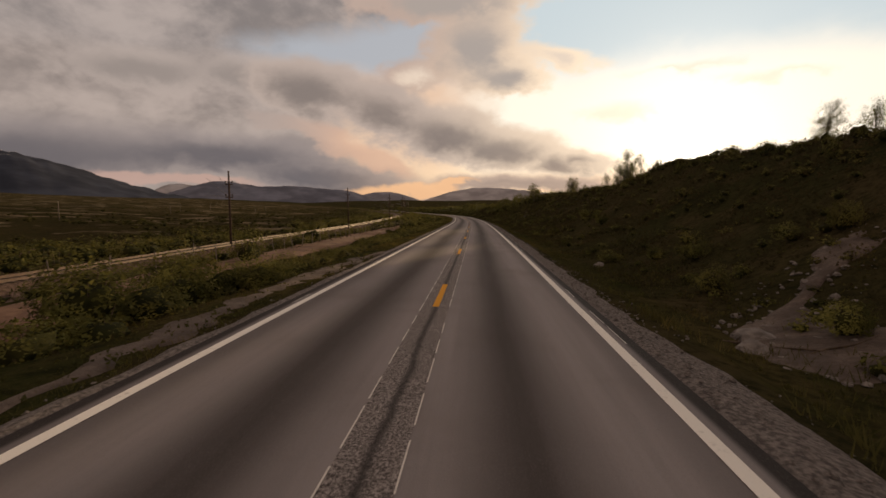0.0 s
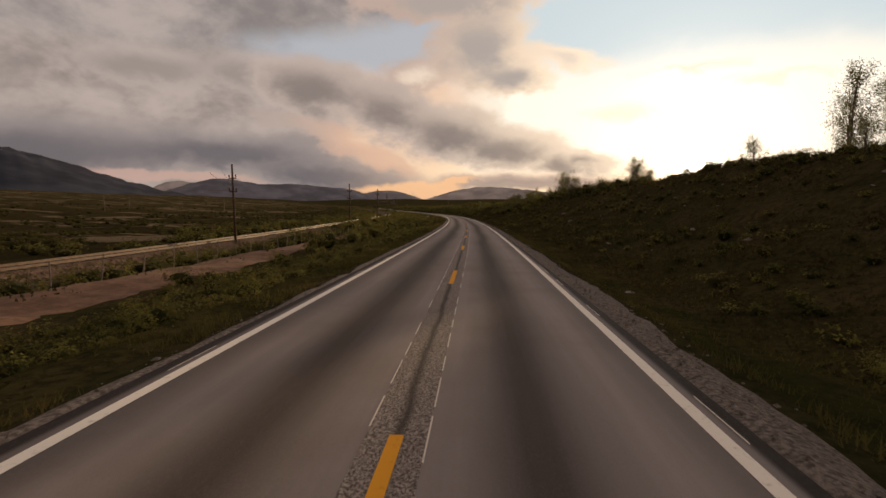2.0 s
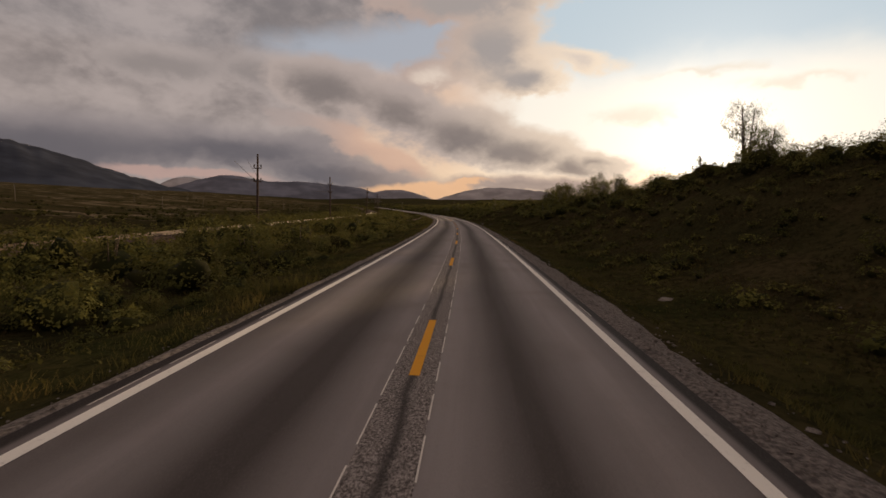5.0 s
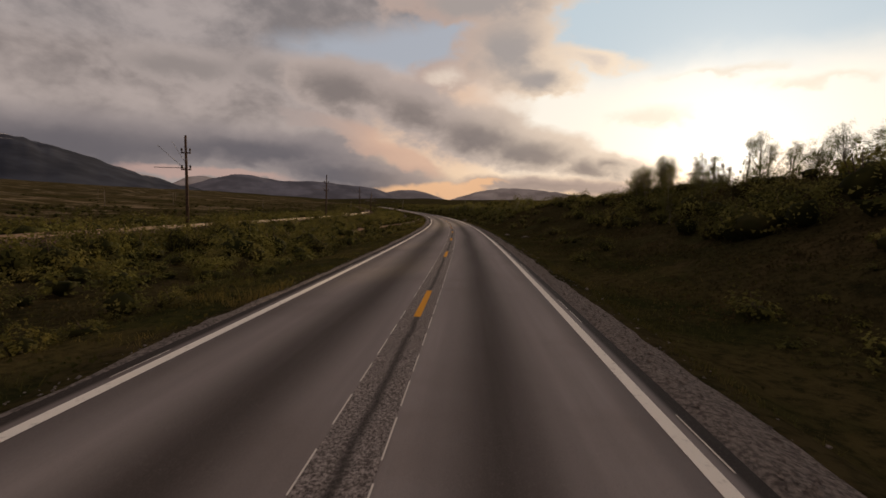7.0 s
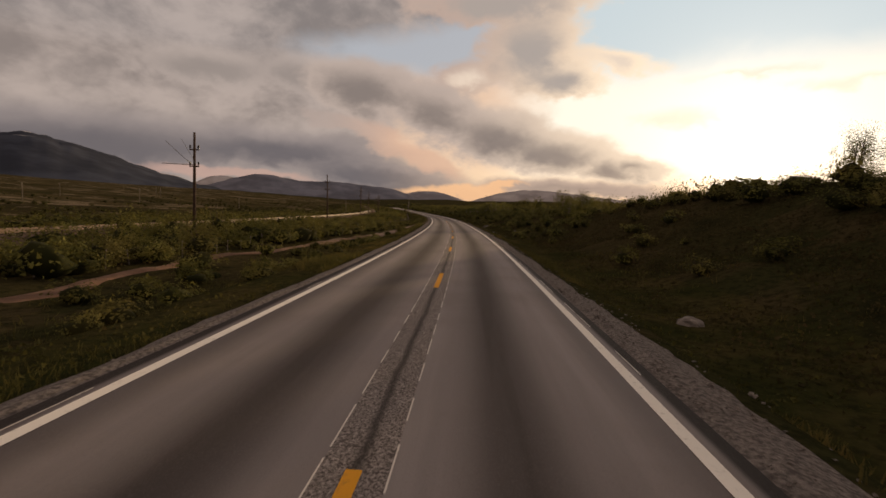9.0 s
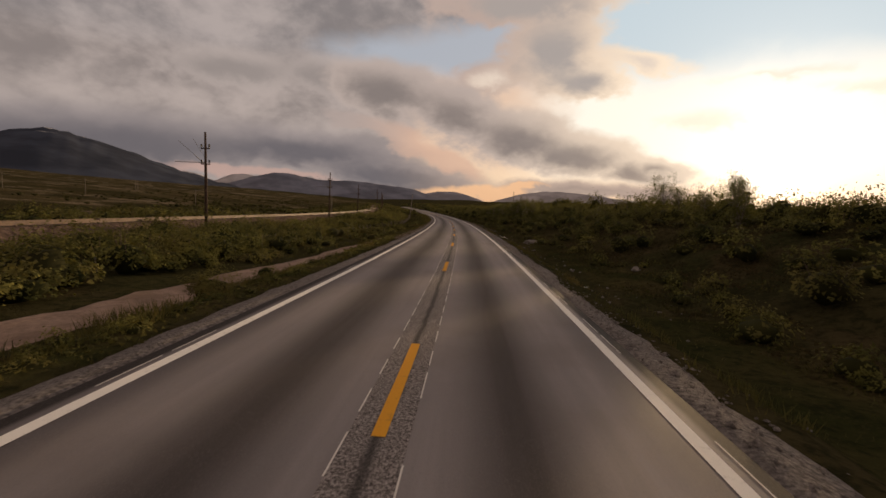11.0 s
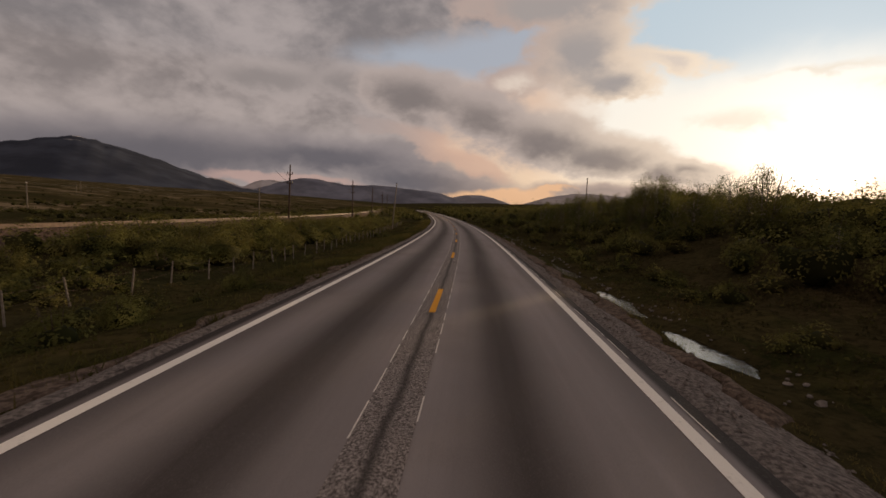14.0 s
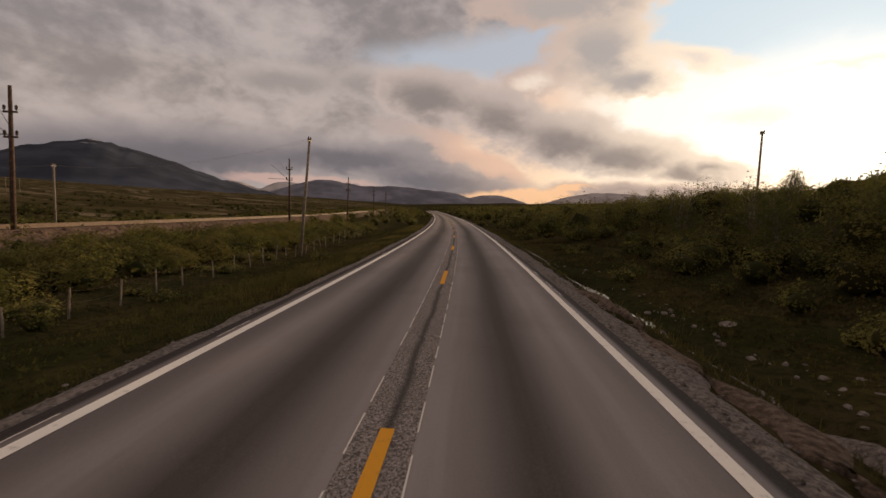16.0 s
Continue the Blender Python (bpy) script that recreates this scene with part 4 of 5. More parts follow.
for i, (s, u) in enumerate(MASTS[1:]):
    copy_thing(first, turned(s, u, 0.0, 0.0) @ Matrix.Rotation(radians((i * 37 % 5 - 2) * 0.5), 4, "Y"))


def utility_pole(h, arm=True):
    pole = new("utility_pole")
    mesh_object("pole", *tube([(0, 0, -0.4), (0, 0, h)], [0.10, 0.07], 8), GREYWOOD, pole)
    if arm:
        v, f = box(0, 0, h - 0.18, 0.07, 0.5, 0.07)
        bar = mesh_object("crossarm", v, f, STEEL, pole, False)
        for y in (-0.2, 0.2):
            mesh_object("insulator", *tube([(0, y, h - 0.14), (0, y, h - 0.08), (0, y, h + 0.06)], [0.03, 0.06, 0.03], 7), PORCELAIN, bar)
    return tagged(pole, "slim pale weathered wooden power pole", "pole", "power poles")


POLES = [(393.0, 21.6, 6.0, 0), (385.8, -9.1, 7.0, 4.0), (396.3, -32.6, 5.4, 0), (398, -73, 5.2, 0), (423, -123, 6.0, 0), (445, -171, 6.0, 0)]
tops = []
for s, u, h, lean in POLES:
    p = utility_pole(h)
    p.matrix_basis = turned(s, u) @ Matrix.Rotation(radians(lean), 4, "Y")
    tops.append(p.matrix_basis @ Vector((0, 0, h)))
for s, u, h in ((522, -154, 6), (538, -163, 6), (300, -150, 6), (345, -118, 5.5), (250, -135, 5.5), (150, -120, 5.5), (95, -95, 5.0), (30, -90, 5.0)):
    p = utility_pole(h)
    p.matrix_basis = turned(s, u)
for a, b in zip(tops[1:-1], tops[2:]):
    for off in (-0.2, 0.2):
        pts = []
        for k in range(13):
            t = k / 12
            q = a.lerp(b, t) + Vector((0, off, -0.1))
            q.z -= 4 * 0.8 * t * (1 - t)
            pts.append(q)
        w = mesh_object("power_wire", *tube(pts, [0.0035] * 13, 5), STEEL)
        tagged(w, "thin sagging overhead power wire between poles", "wire", "power wires")


def make_fence(knots, gap, seed, tall=1.0):
    rng = random.Random(seed)
    fence = tagged(new("fence"), "old wire fence with leaning grey wooden posts", "fence", "roadside fences")
    v, f = tube([(0, 0, -0.25), (0.005, 0.004, 0.45), (0, 0, 0.84), (0, 0, 0.86)], [0.029, 0.027, 0.025, 0.016], 7)
    me = bpy.data.meshes.new("post")
    me.from_pydata(v, [], f)
    me.materials.append(GREYWOOD)
    heads = []
    s = knots[0][0]
    while s < knots[-1][0]:
        u = float(np.interp(s, [k[0] for k in knots], [k[1] for k in knots])) + rng.uniform(-0.08, 0.08)
        ob = new("post", me)
        ob.parent = fence
        m = turned(s, u) @ Euler((rng.gauss(0, 0.07), rng.gauss(0, 0.07), rng.uniform(0, 6))).to_matrix().to_4x4() @ Matrix.Diagonal((1, 1, tall * rng.uniform(0.72, 1.0), 1))
        ob.matrix_basis = m
        heads.append(m)
        s += gap * rng.uniform(0.8, 1.25)
    for z in (0.76, 0.45):
        pts = []
        for a, b in zip(heads[:-1], heads[1:]):
            p, q = a @ Vector((0, 0, z)), b @ Vector((0, 0, z))
            mid = (p + q) / 2
            mid.z -= 0.05
            pts += [p, mid]
        mesh_object("wire", *tube(pts, [0.0028] * len(pts), 4), RAIL, fence)


make_fence([(8, -12.5), (60, -13.6), (90, -15.0), (116, -15.0)], 2.3, 3, 1.5)
make_fence([(204, -14.2), (220, -14.0), (250, -13.2), (282, -12.0), (310, -10.2), (338, -8.9), (350, -8.9), (384, -9.3), (410, -9.4)], 1.75, 4)


# ---- plants ----
def ico(level):
    bm = bmesh.new()
    bmesh.ops.create_icosphere(bm, subdivisions=level, radius=1.0)
    v = np.array([w.co for w in bm.verts])
    f = np.array([[w.index for w in q.verts] for q in bm.faces])
    bm.free()
    return v, f


def bush_shape(seed, leaves, size, level):
    """Stems, dense inner foliage and outer leaves of a lumpy bush about 2 m wide and 1.3 m high."""
    rng = np.random.RandomState(seed)
    stems = []
    for k in range(5):
        a, r = rng.uniform(0, 6.28), rng.uniform(0.2, 0.6)
        end = (math.cos(a) * r, math.sin(a) * r, rng.uniform(0.5, 1.1))
        stems.append(tube([(end[0] * 0.1, end[1] * 0.1, -0.15), (end[0] * 0.5, end[1] * 0.5, end[2] * 0.45), end], [0.028, 0.018, 0.006], 4, False))
    lumps = rng.normal(size=(13, 3))
    lumps /= np.linalg.norm(lumps, axis=1)[:, None]
    lumps[:, 2] = np.abs(lumps[:, 2])
    gain = rng.uniform(0.10, 0.42, 13)

    def reach(d):
        near = np.exp(-((1 - d @ lumps.T) / 0.09))
        return (0.66 + near @ gain)[:, None] * np.array([1.0, 1.0, 0.78])

    v, f = ico(level)
    core = v * reach(v) * (0.46 + 0.16 * rng.rand(len(v), 1))
    core[:, 2] = np.maximum(core[:, 2] + 0.26, -0.1)
    # leaves sit in small heads on the outside, thickest on top
    heads = rng.normal(size=(max(14, leaves // 14), 3))
    heads /= np.linalg.norm(heads, axis=1)[:, None]
    heads[:, 2] = np.where(heads[:, 2] < -0.2, -heads[:, 2], heads[:, 2])
    pick = rng.randint(0, len(heads), leaves)
    spread = np.where(rng.rand(leaves) < 0.5, 0.10, 0.45)[:, None]
    d = heads[pick] + rng.normal(0, 1, (leaves, 3)) * spread
    d /= np.linalg.norm(d, axis=1)[:, None]
    d[:, 2] = np.where(d[:, 2] < -0.25, -d[:, 2], d[:, 2])
    out = rng.uniform(0.74, 1.10, len(heads))[pick]
    c = d * reach(d) * (out * rng.uniform(0.84, 1.06, leaves))[:, None] + np.array([0, 0, 0.26])
    loose = rng.rand(leaves) < 0.03
    c[loose] += d[loose] * rng.uniform(0.02, 0.12, (loose.sum(), 1)) + np.array([0, 0, 0.04])
    c[:, 2] = np.maximum(c[:, 2], 0.02)
    return join(stems), (core, f), leaf_cards(rng, c, size, 0.7, d * 0.6 + np.array([0, 0, 0.45]))


def bush_thing(seed):
    bush = new("willow_bush")
    stems, core, cards = bush_shape(seed, 2600, 0.066, 2)
    mesh_object("stem_cluster", *stems, TWIG, bush)
    # the core wears the colour with shade painted in
    mesh_object("inner_foliage", core[0], core[1], SHADE_FOLIAGE, bush)
    card_mesh("foliage", leaf_tris(cards), LEAF_WILLOW, bush)
    return tagged(bush, "low spreading willow bush with small green leaves", "bush", "willow bushes")


def bushes():
    rng = np.random.RandomState(33)
    kinds = [bush_thing(70 + i) for i in range(6)]
    used = [False] * 6
    # plants are drawn finer the closer they stand to the road
    fine = [[bush_shape(90 + i, 300, 0.125, 1) for i in range(5)], [bush_shape(110 + i, 380, 0.106, 2) for i in range(6)], [bush_shape(130 + i, 1000, 0.064, 2) for i in range(4)]]
    plain = [[bush_shape(190 + i, 110, 0.200, 1) for i in range(5)], [bush_shape(210 + i, 210, 0.144, 1) for i in range(6)], [bush_shape(230 + i, 460, 0.090, 2) for i in range(4)]]
    faint = [[bush_shape(290 + i, 64, 0.260, 1) for i in range(4)], [bush_shape(310 + i, 60, 0.26, 1) for i in range(5)], [bush_shape(330 + i, 170, 0.150, 1) for i in range(4)]]
    near, far = [], []

    taken = {}

    def put(s, u, w, h, close):
        cell = (int(s // 1.6), int(u // 1.6))
        for i in (-1, 0, 1):
            for j in (-1, 0, 1):
                for a, b, c in taken.get((cell[0] + i, cell[1] + j), ()):
                    if (a - s) ** 2 + (b - u) ** 2 < (0.42 * (c + w)) ** 2:
                        return
        taken.setdefault(cell, []).append((s, u, w))
        (near if close else far).append((s, u, w, h))

    def clear(s, u):
        if -15 < s < 116 and -15.6 < u < -8.2 + 0.0 * s:
            lo = np.interp(s, [-12, 20, 60, 90, 112], [-8.2, -8.8, -10.2, -11.8, -12])
            return not (u < lo and u > -14.2 - 0.015 * s)
        if 208 < s < 288:
            a = np.interp(s, [212, 228, 240, 255, 268, 276, 284], [-10.4, -11.0, -9.4, -6.8, -5.2, -4.9, -4.7])
            b = np.interp(s, [212, 228, 240, 255, 268, 276, 284], [-13.0, -13.8, -12.0, -11.0, -9.3, -8.2, -6.4])
            return not (b < u < a)
        return True

    # old willows with high round crowns stand out of the hedge behind the fence
    for s, u, size, tall in ((334, -12.8, 1.3, 1.0), (337, -12.2, 1.2, 1.05), (340.5, -13.0, 1.6, 1.1), (344.5, -12.8, 1.5, 1.35), (348, -14.0, 2.0, 1.15), (352.5, -12.9, 1.6, 1.3),
                             (357, -13.3, 1.9, 1.1), (361.5, -12.6, 1.45, 1.3), (366, -13.4, 1.7, 1.05), (373, -12.8, 1.4, 1.1), (380, -13.2, 1.55, 1.0), (388, -12.8, 1.35, 1.1)):
        put(s, u, size, size * tall, True)
    # the hedge of tall willows behind the fence
    for _ in range(300):
        s = rng.uniform(334, 425)
        size = rng.uniform(0.95, 1.8) if s < 366 else rng.uniform(0.75, 1.4)
        put(s, -rng.uniform(11.3, 17.5), size, size * rng.uniform(0.8, 1.1), s < 405)
    # clumps against the railway bank
    for along, across, count in ((49.5, 16.6, 6), (47, 18.2, 5), (63, 18.6, 8), (75, 19.2, 8), (86, 18.4, 9), (30, 18.0, 8), (27, 12.0, 3), (98, 17.8, 8)):
        for _ in range(count):
            size = rng.uniform(0.9, 1.5)
            put(rng.normal(along, 1.6), -rng.normal(across, 0.8), size, size * rng.uniform(1.0, 1.35), False)
    # taller willows in front of the railway
    for _ in range(620):
        s = rng.uniform(112, 262)
        if ripple(s, 3.0, 11.0) < -0.55:
            continue
        size = rng.uniform(0.9, 1.5)
        put(s, -rng.uniform(15.5, 20.4), size, size * rng.uniform(1.2, 1.75), False)
    for _ in range(300):
        s = rng.uniform(92, 430)
        if 300 < s < 345 or s > 362 or ripple(s, 3.0, 9.0) < -0.35:
            continue
        size = rng.uniform(0.7, 1.35)
        put(s, -rng.uniform(17.5, 20.6), size, size * rng.uniform(0.8, 1.2), False)
    # left of the road, road verge to railway
    for _ in range(4200):
        s = rng.uniform(4, 430)
        u = -rng.uniform(5.6, 20.5)
        if not clear(s, u):
            continue
        if s < 22:
            size = rng.uniform(0.7, 1.25) if u > -9 else rng.uniform(0.5, 0.9)
            keep = 0.5
        elif s < 112:
            size = rng.uniform(0.3, 0.6) if u > -10 else rng.uniform(0.6, 1.25)
            keep = (0.85 if u < -6.3 else 0.45) if u > -10 else 0.62
        elif s < 205:
            size = (rng.uniform(1.2, 1.75) if rng.rand() < 0.12 else rng.uniform(0.45, 1.0)) if u < -7.5 else rng.uniform(0.3, 0.65)
            keep = 0.95 if ripple(s, u, 5.0) > -0.45 else 0.1
        elif s < 285:
            size = rng.uniform(0.9, 1.65) if u < -10.6 else rng.uniform(0.4, 0.8)
            keep = 1.0 if u < -10.6 else 0.5
        else:
            size = rng.uniform(0.3, 0.65) if u > -10.9 else rng.uniform(0.55, 1.0) if 298 < s < 334 or s > 366 else rng.uniform(0.85, 1.6)
            keep = 1.0 if u < -10.9 else 1.0 if s < 326 and u < -5.6 else 0.7 if u < -9.5 else 0.06
        if rng.rand() < keep * 0.85:
            put(s, u, size, size * rng.uniform(0.75, 1.2), u > -16 and rng.rand() < 0.22 and len(near) < 200)
    for s, u, size in ((7.5, -6.7, 0.9), (9, -7.4, 1.1), (11, -8.2, 1.2), (13.5, -7.6, 1.0), (15.5, -8.8, 1.1), (18, -8.2, 0.8), (12, -6.3, 0.7), (20, -7.2, 0.6), (6, -8.4, 1.2), (23, -8.0, 0.55)):
        put(s, u, 1.3 * size, 1.3 * size, True)
    # low leafy shrubs on the verge beside the road
    for _ in range(900):
        s = rng.uniform(14, 112)
        size = rng.uniform(0.28, 0.55)
        put(s, -rng.uniform(5.3, 8.6), size, size * rng.uniform(0.8, 1.2), False)
    for _ in range(260):
        s = rng.uniform(250, 284)
        size = rng.uniform(0.15, 0.3)
        put(s, -rng.uniform(4.5, 5.1), size, size * rng.uniform(0.8, 1.2), False)
    # rounded willows along the far side of the railway, then dwarf birch out on the plain
    for _ in range(420):
        s = rng.uniform(10, 330)
        if ripple(s, 40.0, 16.0) < -0.4:
            continue
        size = rng.uniform(1.1, 2.1)
        put(s, -rng.uniform(29.5, 42), size, size * rng.uniform(0.75, 1.0), False)
    for _ in range(4600):
        s = rng.uniform(10, 760)
        u = -28.8 - rng.exponential(42)
        if ripple(s, u, 22) + 0.5 * ripple(s, u, 7) < -0.05:
            continue
        size = rng.uniform(0.7, 1.5)
        put(s, u, size, size * rng.uniform(0.55, 0.9), False)
    for _ in range(420):
        s = rng.uniform(430, 800)
        u = -rng.uniform(6, 30) if rng.rand() < 0.5 else rng.uniform(7, 40)
        size = rng.uniform(0.9, 1.9)
        put(s, u, size, size * rng.uniform(0.8, 1.3), False)
    for _ in range(260):
        s = rng.uniform(400, 640)
        size = rng.uniform(1.3, 2.6)
        put(s, rng.uniform(9, 46), size, size * rng.uniform(0.8, 1.3), False)
    # dense clumps on the skyline: below the tall birches, on the hillock and at the road's bend
    for along, across, spread, count, tall in ((311, 27, 3.0, 12, 2.2), (388, 33, 7.0, 16, 1.4), (492, 9, 10.0, 14, 1.9), (500, -9, 10.0, 8, 1.6), (440, 14, 9.0, 14, 1.7)):
        for _ in range(count):
            size = tall * rng.uniform(0.7, 1.15)
            put(rng.normal(along, spread), across + rng.normal(0, 2.4), size, size * rng.uniform(0.95, 1.3), False)
    for _ in range(110):
        s = rng.uniform(316, 436)
        size = rng.uniform(1.7, 2.7) * (1.0 if s < 362 else 0.68)
        u = rng.uniform(24, 44)
        put(s, u, size, size * rng.uniform(0.95, 1.35) * (1.45 if s < 345 and u > 26 else 1.0), False)
    # extra bushes, kept under the skyline, added to block low sun from the road
    for _ in range(320):
        size = rng.uniform(1.3, 1.9)
        put(rng.uniform(248, 312), rng.uniform(22.5, 33), size, size * rng.uniform(1.2, 1.55), False)
    # shrubs along the crest of the slope
    for _ in range(150):
        s = rng.uniform(112, 166)
        size = rng.uniform(0.9, 1.6)
        put(s, rng.uniform(17.5, 24.5), size, size * rng.uniform(0.9, 1.25), False)
    for _ in range(220):
        s = rng.uniform(176, 262)
        u = rng.uniform(11.5, 25.5) if s < 203 else rng.uniform(18, 25.5)
        size = rng.uniform(1.0, 1.8) if u < 17 and s < 203 else rng.uniform(0.6, 1.1) if s < 208 else rng.uniform(0.35, 0.7)
        put(s, u, size, size * rng.uniform(0.9, 1.25), False)
    for _ in range(90):
        s = rng.uniform(285, 420)
        size = rng.uniform(1.1, 2.0)
        put(s, rng.uniform(14, 27), size, size * rng.uniform(0.9, 1.25), False)
    for _ in range(420):
        s = rng.uniform(14, 165)
        size = rng.uniform(0.3, 0.75)
        put(s, rng.uniform(18.5, 27), size, size * rng.uniform(0.8, 1.3), False)
    # heathery shrubs over the whole slope
    for _ in range(900):
        size = rng.uniform(0.22, 0.42)
        put(rng.uniform(6, 170), rng.uniform(7.2, 21), size, size * rng.uniform(0.8, 1.2), False)
    # right of the road
    for _ in range(2200):
        s = rng.uniform(2, 440)
        u = rng.uniform(7, 30)
        if s < 150:
            size = rng.uniform(0.25, 0.7) if u < 18 else rng.uniform(0.35, 0.9)
            keep = 0.75 if s > 95 else 0.5
        elif s < 250:
            size = rng.uniform(0.4, 0.9) if u < 13 else rng.uniform(0.7, 1.35)
            keep = 0.25 if u < 11 else 0.8
        else:
            size = rng.uniform(0.35, 0.8) if u < 10 else rng.uniform(0.8, 1.3) if s < 318 else rng.uniform(0.9, 1.7)
            keep = 0.85 if u < 10 else 0.62 + 0.3 * (s > 325)
        if rng.rand() < keep:
            put(s, u, size, size * rng.uniform(0.8, 1.35), u < 13 and s < 60 and len(near) < 230)
    for i, (s, u, w, h) in enumerate(near):
        k = i % 6
        m = Matrix.Translation(spot(s, u, -0.03)) @ Matrix.Rotation(rng.uniform(0, 6.28), 4, "Z") @ Matrix.Diagonal((w, w, h, 1))
        if used[k]:
            copy_thing(kinds[k], Matrix.Identity(4)).matrix_basis = m
        else:
            kinds[k].matrix_basis = m
            used[k] = True
    stems, cards, low, cores, nets, count = [], [], [], [], [], 0
    for i, (s, u, w, h) in enumerate(far):
        close = -43 < u < 46 and s < 440
        crest = 17 < u < 27 and s < 265 or 9 < u < 19 and s > 285
        tier = (fine if -10.5 < u < 9.5 and not (s < 170 and u > 0) or crest else plain if -22 < u < 46 else faint) if close else faint
        shapes = tier[0 if w < 0.45 else 1 if w < 1.1 else 2]
        st, co, cd = shapes[i % len(shapes)]
        t = rng.uniform(0, 6.28)
        c, q = math.cos(t), math.sin(t)
        rot = np.array([[c * w, q * w, 0], [-q * w, c * w, 0], [0, 0, h]])
        p = spot(s, u, -0.03)
        (low if u < -43 else cards).append(leaf_tris(cd @ rot + p))
        cores.append(co[0] @ rot + p)
        nets.append(co[1] + count)
        count += len(co[0])
        if close and i % 4 == 0:
            stems.append(([tuple(v) for v in (np.array(st[0]) @ rot + p)], st[1]))
    tagged(card_mesh("scrub", np.concatenate(cards), LEAF_WILLOW), "thickets of willow and dwarf birch on the open heath, some added to block sun", "scrub", kind="stuff")
    tagged(card_mesh("dwarf_scrub", np.concatenate(low), LEAF_DWARF), "dark low dwarf birch scrub on the plain beyond the railway", "scrub", kind="stuff")
    tagged(mesh_object("scrub_mass", np.concatenate(cores), np.concatenate(nets), SHADE_FOLIAGE), "dense inner foliage of the scrub thickets, coloured dark for shade", "scrub", kind="stuff")
    sv, sf = join(stems)
    tagged(mesh_object("scrub_stems", sv, sf, TWIG), "bare brown stems within the scrub thickets", "scrub", kind="stuff")


bushes()


def birch(seed, h, wide, stems_n, clumps, per, low=0.16):
    """A mountain birch: crooked stems, limbs, and leaves in loose clumps that form an uneven egg-shaped crown."""
    rng = np.random.RandomState(seed)
    tree = new("birch_tree")
    wood, leaves = [], []
    for k in range(stems_n):
        a = rng.uniform(0, 6.28)
        lean = rng.uniform(0.05, 0.2) if stems_n > 1 else 0.03
        hh = 0.86 * h * (1.0 if k == 0 else rng.uniform(0.72, 0.95))
        pts, p = [], np.array([math.cos(a) * 0.08 * (stems_n > 1), math.sin(a) * 0.08 * (stems_n > 1), -0.25])
        for j in range(8):
            pts.append(tuple(p))
            p = p + np.array([math.cos(a) * lean, math.sin(a) * lean, 1.0]) * (hh + 0.25) / 7 + rng.normal(0, 0.03, 3) * h / 4
        rad = [0.075 * h / 5 * (1 - j / 8.2) + 0.006 for j in range(8)]
        wood.append(tube(pts, rad, 6))
        axis = np.array(pts)
        for b in range(clumps // stems_n):
            t = rng.uniform(low, 1.0)
            top = np.array([np.interp(t * 7, range(8), axis[:, i]) for i in range(3)])
            root = np.array([np.interp(max(t - 0.14, 0.05) * 7, range(8), axis[:, i]) for i in range(3)])
            r = (t / 0.45) ** 0.5 if t < 0.45 else max(0.0, 1 - ((t - 0.45) / 0.6) ** 2) ** 0.5
            d = rng.uniform(0, 6.28)
            c = top + np.array([math.cos(d), math.sin(d), 0.12]) * r * wide * h * 0.5 * rng.uniform(0.25, 1.1) / (1 + 0.25 * (stems_n - 1))
            mid = 0.5 * (root + c) + np.array([0, 0, -0.03 * h])
            wood.append(tube([tuple(root), tuple(mid), tuple(c)], [0.018 * h / 5, 0.012 * h / 5, 0.004], 3, False))
            n = int(1.9 * per * rng.uniform(0.5, 1.4))
            sig = h * rng.uniform(0.022, 0.052)
            leaves.append(c + rng.normal(0, 1, (n, 3)) * sig * np.array([1, 1, 1.15]))
    c = np.concatenate(leaves)
    mesh_object("trunk", *join(wood), BIRCH, tree)
    card_mesh("crown", leaf_tris(leaf_cards(rng, c, 0.060)), LEAF_BIRCH, tree)
    return tagged(tree, "slender mountain birch with airy leafy crown and pale stems", "birch tree", "mountain birches")


CREST_TREES = [(35.5, 24, 3.3), (32, 24.6, 2.9), (29.5, 25, 2.7), (69, 20.6, 4.1), (71.5, 22.3, 2.8), (78, 24, 6.3), (80, 25.6, 4.9), (77, 26, 5.2), (88, 24, 3.4)]
BANK_TREES = [(111, 24, 2.4), (119.4, 25.0, 5.2), (117.6, 24.0, 4.8), (127.4, 17.4, 5.0), (130, 18.4, 3.4), (150, 21.2, 5.6), (144, 19.0, 3.0), (152, 19, 2.8), (183, 24, 2.9),
              (187, 24.3, 2.8), (188, 13.5, 2.3)]
GROVE_TREES = [(191, 24, 3.1), (194, 24.4, 3.7), (198.3, 24, 4.6), (199.5, 25.6, 5.0), (202, 24, 4.4), (205, 25, 3.2), (207, 24, 3.5), (204.6, 19.8, 3.4), (206.4, 20.4, 3.8),
               (208.2, 19.6, 3.2), (207.2, 21.6, 3.7), (242, 31.9, 6.6), (279, 18.6, 3.8)]
HEATH_TREES = [(304, 24.6, 6.0), (302.3, 25.2, 4.6), (289, 24, 5.2), (291.5, 25.2, 4.6), (294, 23.6, 4.2), (315, 27, 3.2), (325, 30, 3.4), (337, 15.0, 4.2), (340, 15.6, 4.0),
               (346, 15.5, 4.2), (343, 16.8, 4.0)]
THICKET_TREES = [(353.4, 15.2, 4.8), (355, 16.3, 5.0), (352, 16.8, 4.5), (356.8, 15.3, 4.3), (350.4, 15.2, 4.0), (361, 13.2, 3.4), (364, 12.8, 4.4), (351.5, 20, 3.9), (355, 22, 3.6),
                 (352.4, 16.8, 3.4), (362, 18.4, 3.7)]
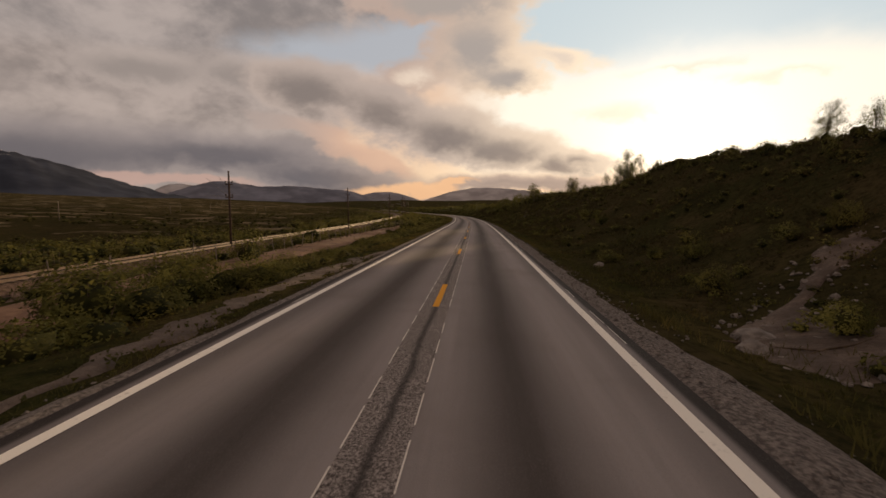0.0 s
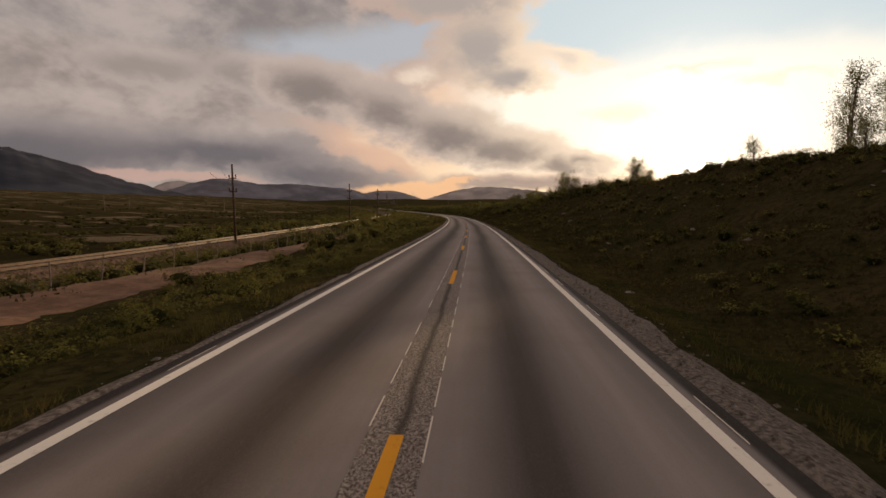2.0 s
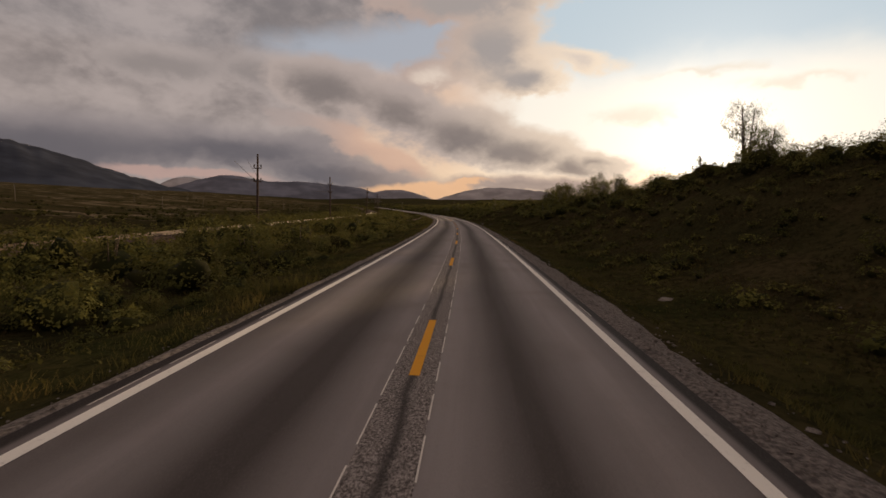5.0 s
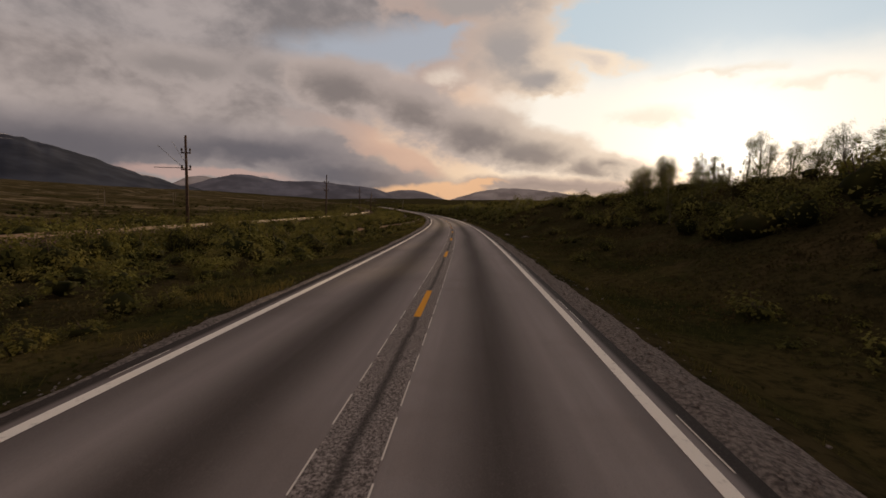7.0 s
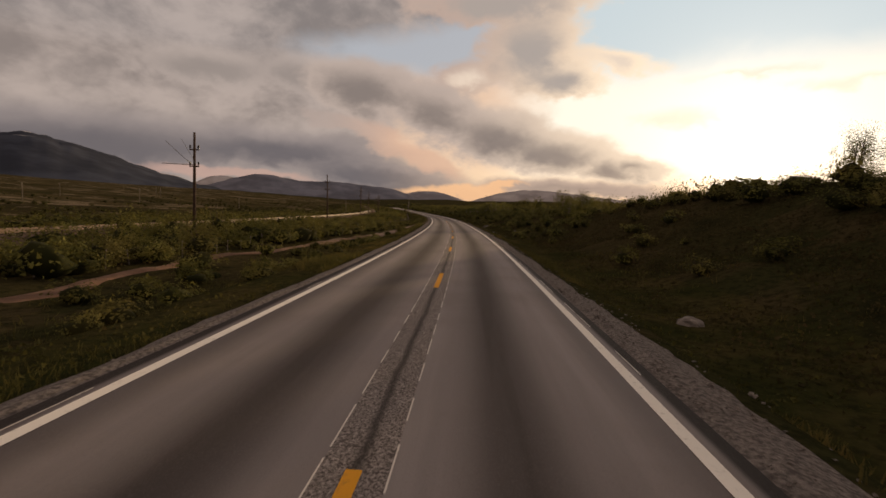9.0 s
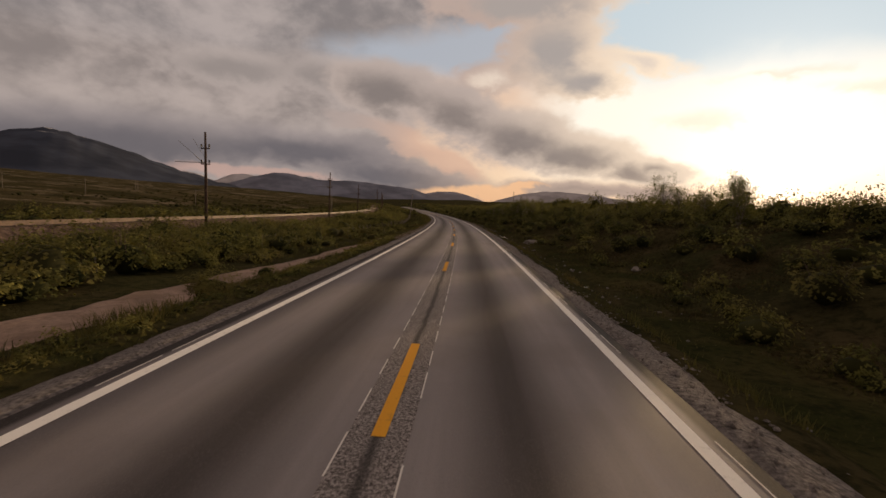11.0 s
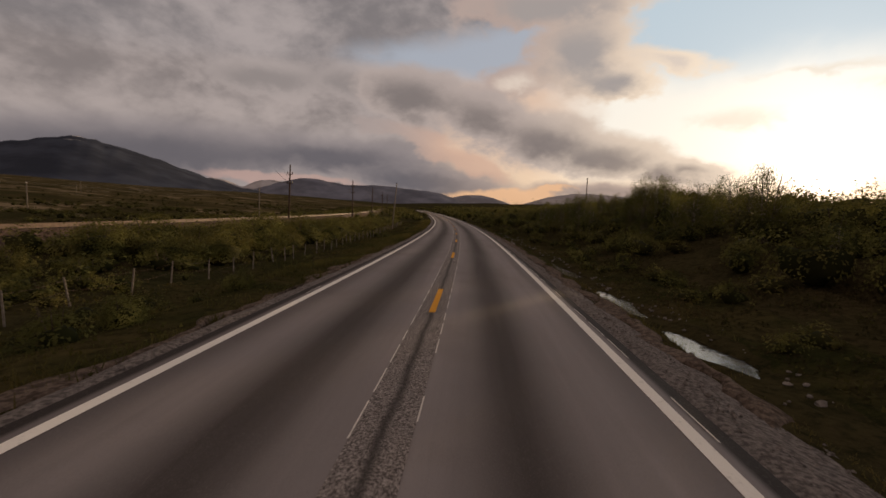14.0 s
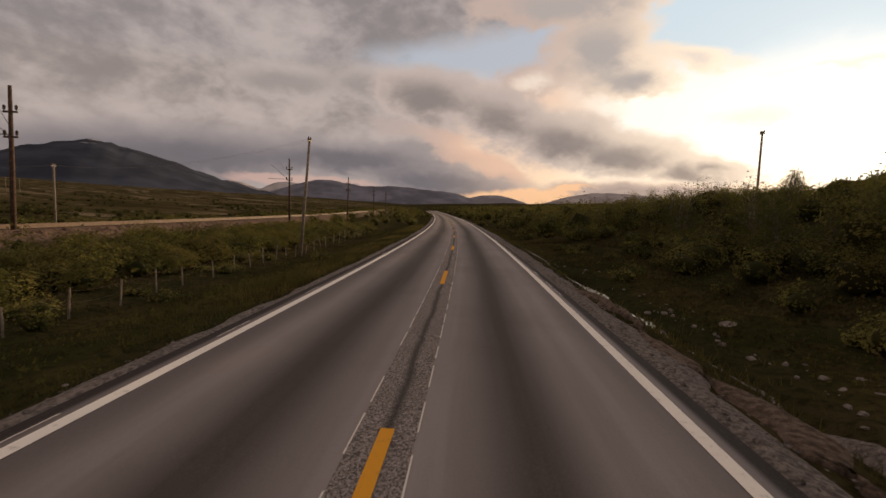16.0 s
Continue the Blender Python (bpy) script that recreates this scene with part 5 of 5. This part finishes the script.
FAR_TREES = [(367, 13.6, 4.6), (370, 12.4, 3.9), (373, 14, 3.8), (377, 13.2, 3.5), (381, 14.6, 3.6), (386, 13.2, 3.8), (391, 15, 3.8), (372, 17.4, 3.9), (367, 22.5, 4.2),
             (371, 24, 3.9), (375.5, 20, 3.6), (386, 19.4, 3.5), (392.5, 23.6, 3.6), (400, 17, 3.0), (412, 20, 3.2)]
TREES = CREST_TREES + BANK_TREES + GROVE_TREES + HEATH_TREES + THICKET_TREES + FAR_TREES
kinds = [birch(201, 5.0, 0.46, 1, 84, 52), birch(202, 5.0, 0.82, 3, 110, 52, 0.14), birch(203, 5.0, 0.80, 2, 110, 54, 0.10), birch(204, 5.0, 0.40, 1, 70, 48), birch(205, 5.0, 0.95, 4, 120, 52, 0.14)]
grove = random.Random(17)
for _ in range(14):
    TREES.append((grove.uniform(182, 204), grove.uniform(16, 24), grove.uniform(2.6, 3.8)))
for _ in range(16):
    TREES.append((grove.uniform(318, 400), grove.uniform(12, 24), grove.uniform(2.0, 3.2)))
for s, u, h in ((68.2, 21.4, 3.4), (67, 20.2, 2.6), (72.5, 21, 2.4), (60, 22, 2.2), (96, 22, 2.3), (104, 21, 2.0), (64, 24, 2.4)):
    TREES.append((s, u, h))
fresh = [True] * 5
for i, (s, u, h) in enumerate(TREES):
    k = (0, 3)[i % 2] if 190 < s < 203 or 76 < s < 81 else (1, 2, 4)[(i * 7 + int(s)) % 3]
    m = Matrix.Translation(spot(s, u, 0.0)) @ Matrix.Rotation(i * 2.4, 4, "Z") @ Matrix.Diagonal((h / 5, h / 5, h / 5, 1))
    if fresh[k]:
        kinds[k].matrix_basis, fresh[k] = m, False
    else:
        copy_thing(kinds[k], Matrix.Identity(4)).matrix_basis = m


def blades(rng, p, height, lean):
    """Thin grass blades, a triangle each."""
    n = len(p)
    a = rng.uniform(0, 6.28, n)
    side = np.stack([np.cos(a), np.sin(a), 0 * a], -1) * (height * 0.035 + 0.004)[:, None]
    top = p + np.stack([rng.normal(0, lean, n), rng.normal(0, lean, n), np.ones(n)], -1) * height[:, None]
    return np.stack([p - side, p + side, top], 1)


def grass():
    rng = np.random.RandomState(55)
    got = []
    n = 90000
    s = rng.uniform(-4, 420, n) + rng.normal(0, 0.15, n)
    u = np.where(rng.rand(n) < 0.66, -(np.interp(s, [0, 110, 160, 235, 252, 270, 300], [3.68, 3.68, 3.52, 3.8, 4.6, 4.6, 3.78]) + np.abs(rng.normal(0, 2.3, n))), 4.2 + np.abs(rng.normal(0, 1.7, n)))
    keep = (ripple(s, u, 1.6) + 0.6 * ripple(s, u, 0.6) > -0.25) & ~((u > 5.0) & (u < 6.8) & (wet(s) > 0.5) & (rng.rand(n) < 0.8))
    keep &= ~((s > 208) & (s < 285) & (u < np.interp(s, [212, 228, 240, 255, 269, 277, 284], [-10.6, -11.2, -9.6, -7.0, -5.3, -5.0, -4.9])) & (u > np.interp(s, [212, 228, 240, 255, 269, 277, 284], [-12.8, -13.6, -11.8, -10.6, -8.8, -7.6, -6.0])))
    s, u = s[keep], u[keep]
    for k in range(4):
        q = spot(s + rng.normal(0, 0.07, len(s)), u + rng.normal(0, 0.07, len(s)), -0.02)
        got.append(blades(rng, q, rng.uniform(0.12, 0.46, len(s)) * (0.65 + 0.45 * ripple(s, u, 5)) * np.where(u > 0, 0.7, np.where(s < 112, 0.65, 0.9)), 0.35))
    tagged(card_mesh("verge_grass", np.concatenate(got), GRASS), "rough yellow-green grass along the road verges", "grass", kind="stuff")
    # heather and dwarf shrubs: dense clumps near the road, thinner up the slopes
    def cover(n, near, span, power, share, per, wide, size):
        s = rng.uniform(-2, 430, n)
        u = np.where(rng.rand(n) < share, near + span * rng.rand(n) ** power, -(near - 0.8 + span * rng.rand(n) ** power))
        keep = (ripple(s, u, 3.0) + 0.5 * ripple(s, u, 1.1) > -0.45) & ~((s < 114) & (u < -9.5) & (u > -12.4)) & ~((s > 210) & (s < 288) & (u < -5.4) & (u > -13))
        keep &= ~((s > 7.6) & (s < 16) & (np.abs(u - np.interp(s, [7.6, 9.6, 11.3, 13.2, 16], [7, 6.8, 7.4, 9.1, 11.5])) < np.interp(s, [7.6, 9.6, 13, 16], [1.5, 2.0, 0.7, 0.8]))) & ~((u > 4.4) & (u < 6.7) & (wet(s) > 0.5))
        s, u = s[keep], u[keep]
        p = np.repeat(spot(s, u, 0.0), per, 0)
        off = rng.normal(0, 1, (len(p), 3))
        c = p + off * np.array([wide, wide, 0.0]) + np.array([0, 0, 1.0]) * np.abs(off[:, 2:]) * wide * 0.55
        return leaf_cards(rng, c, size, 1.0)[:, (0, 1, 3)]

    both = np.concatenate([cover(26000, 5.9, 7.5, 1.0, 0.72, 6, 0.15, 0.14), cover(20000, 12.5, 13.0, 1.0, 0.75, 5, 0.2, 0.21)])
    herbs = np.concatenate([cover(18000, 4.7, 3.6, 1.2, 0.45, 5, 0.13, 0.12), cover(9000, 6.4, 5.0, 1.0, 0.8, 5, 0.16, 0.16)])
    tagged(card_mesh("low_herbs", herbs, LEAF_DWARF), "low dark herbs and tussocks on the road verges", "herbs", kind="stuff")
    both = np.concatenate([both, cover(34000, 7.0, 17.0, 1.0, 1.0, 4, 0.24, 0.19)])
    tagged(card_mesh("heather", both, LEAF_HEATH), "brown heather and crowberry cover on the slopes", "heather", kind="stuff")


grass()
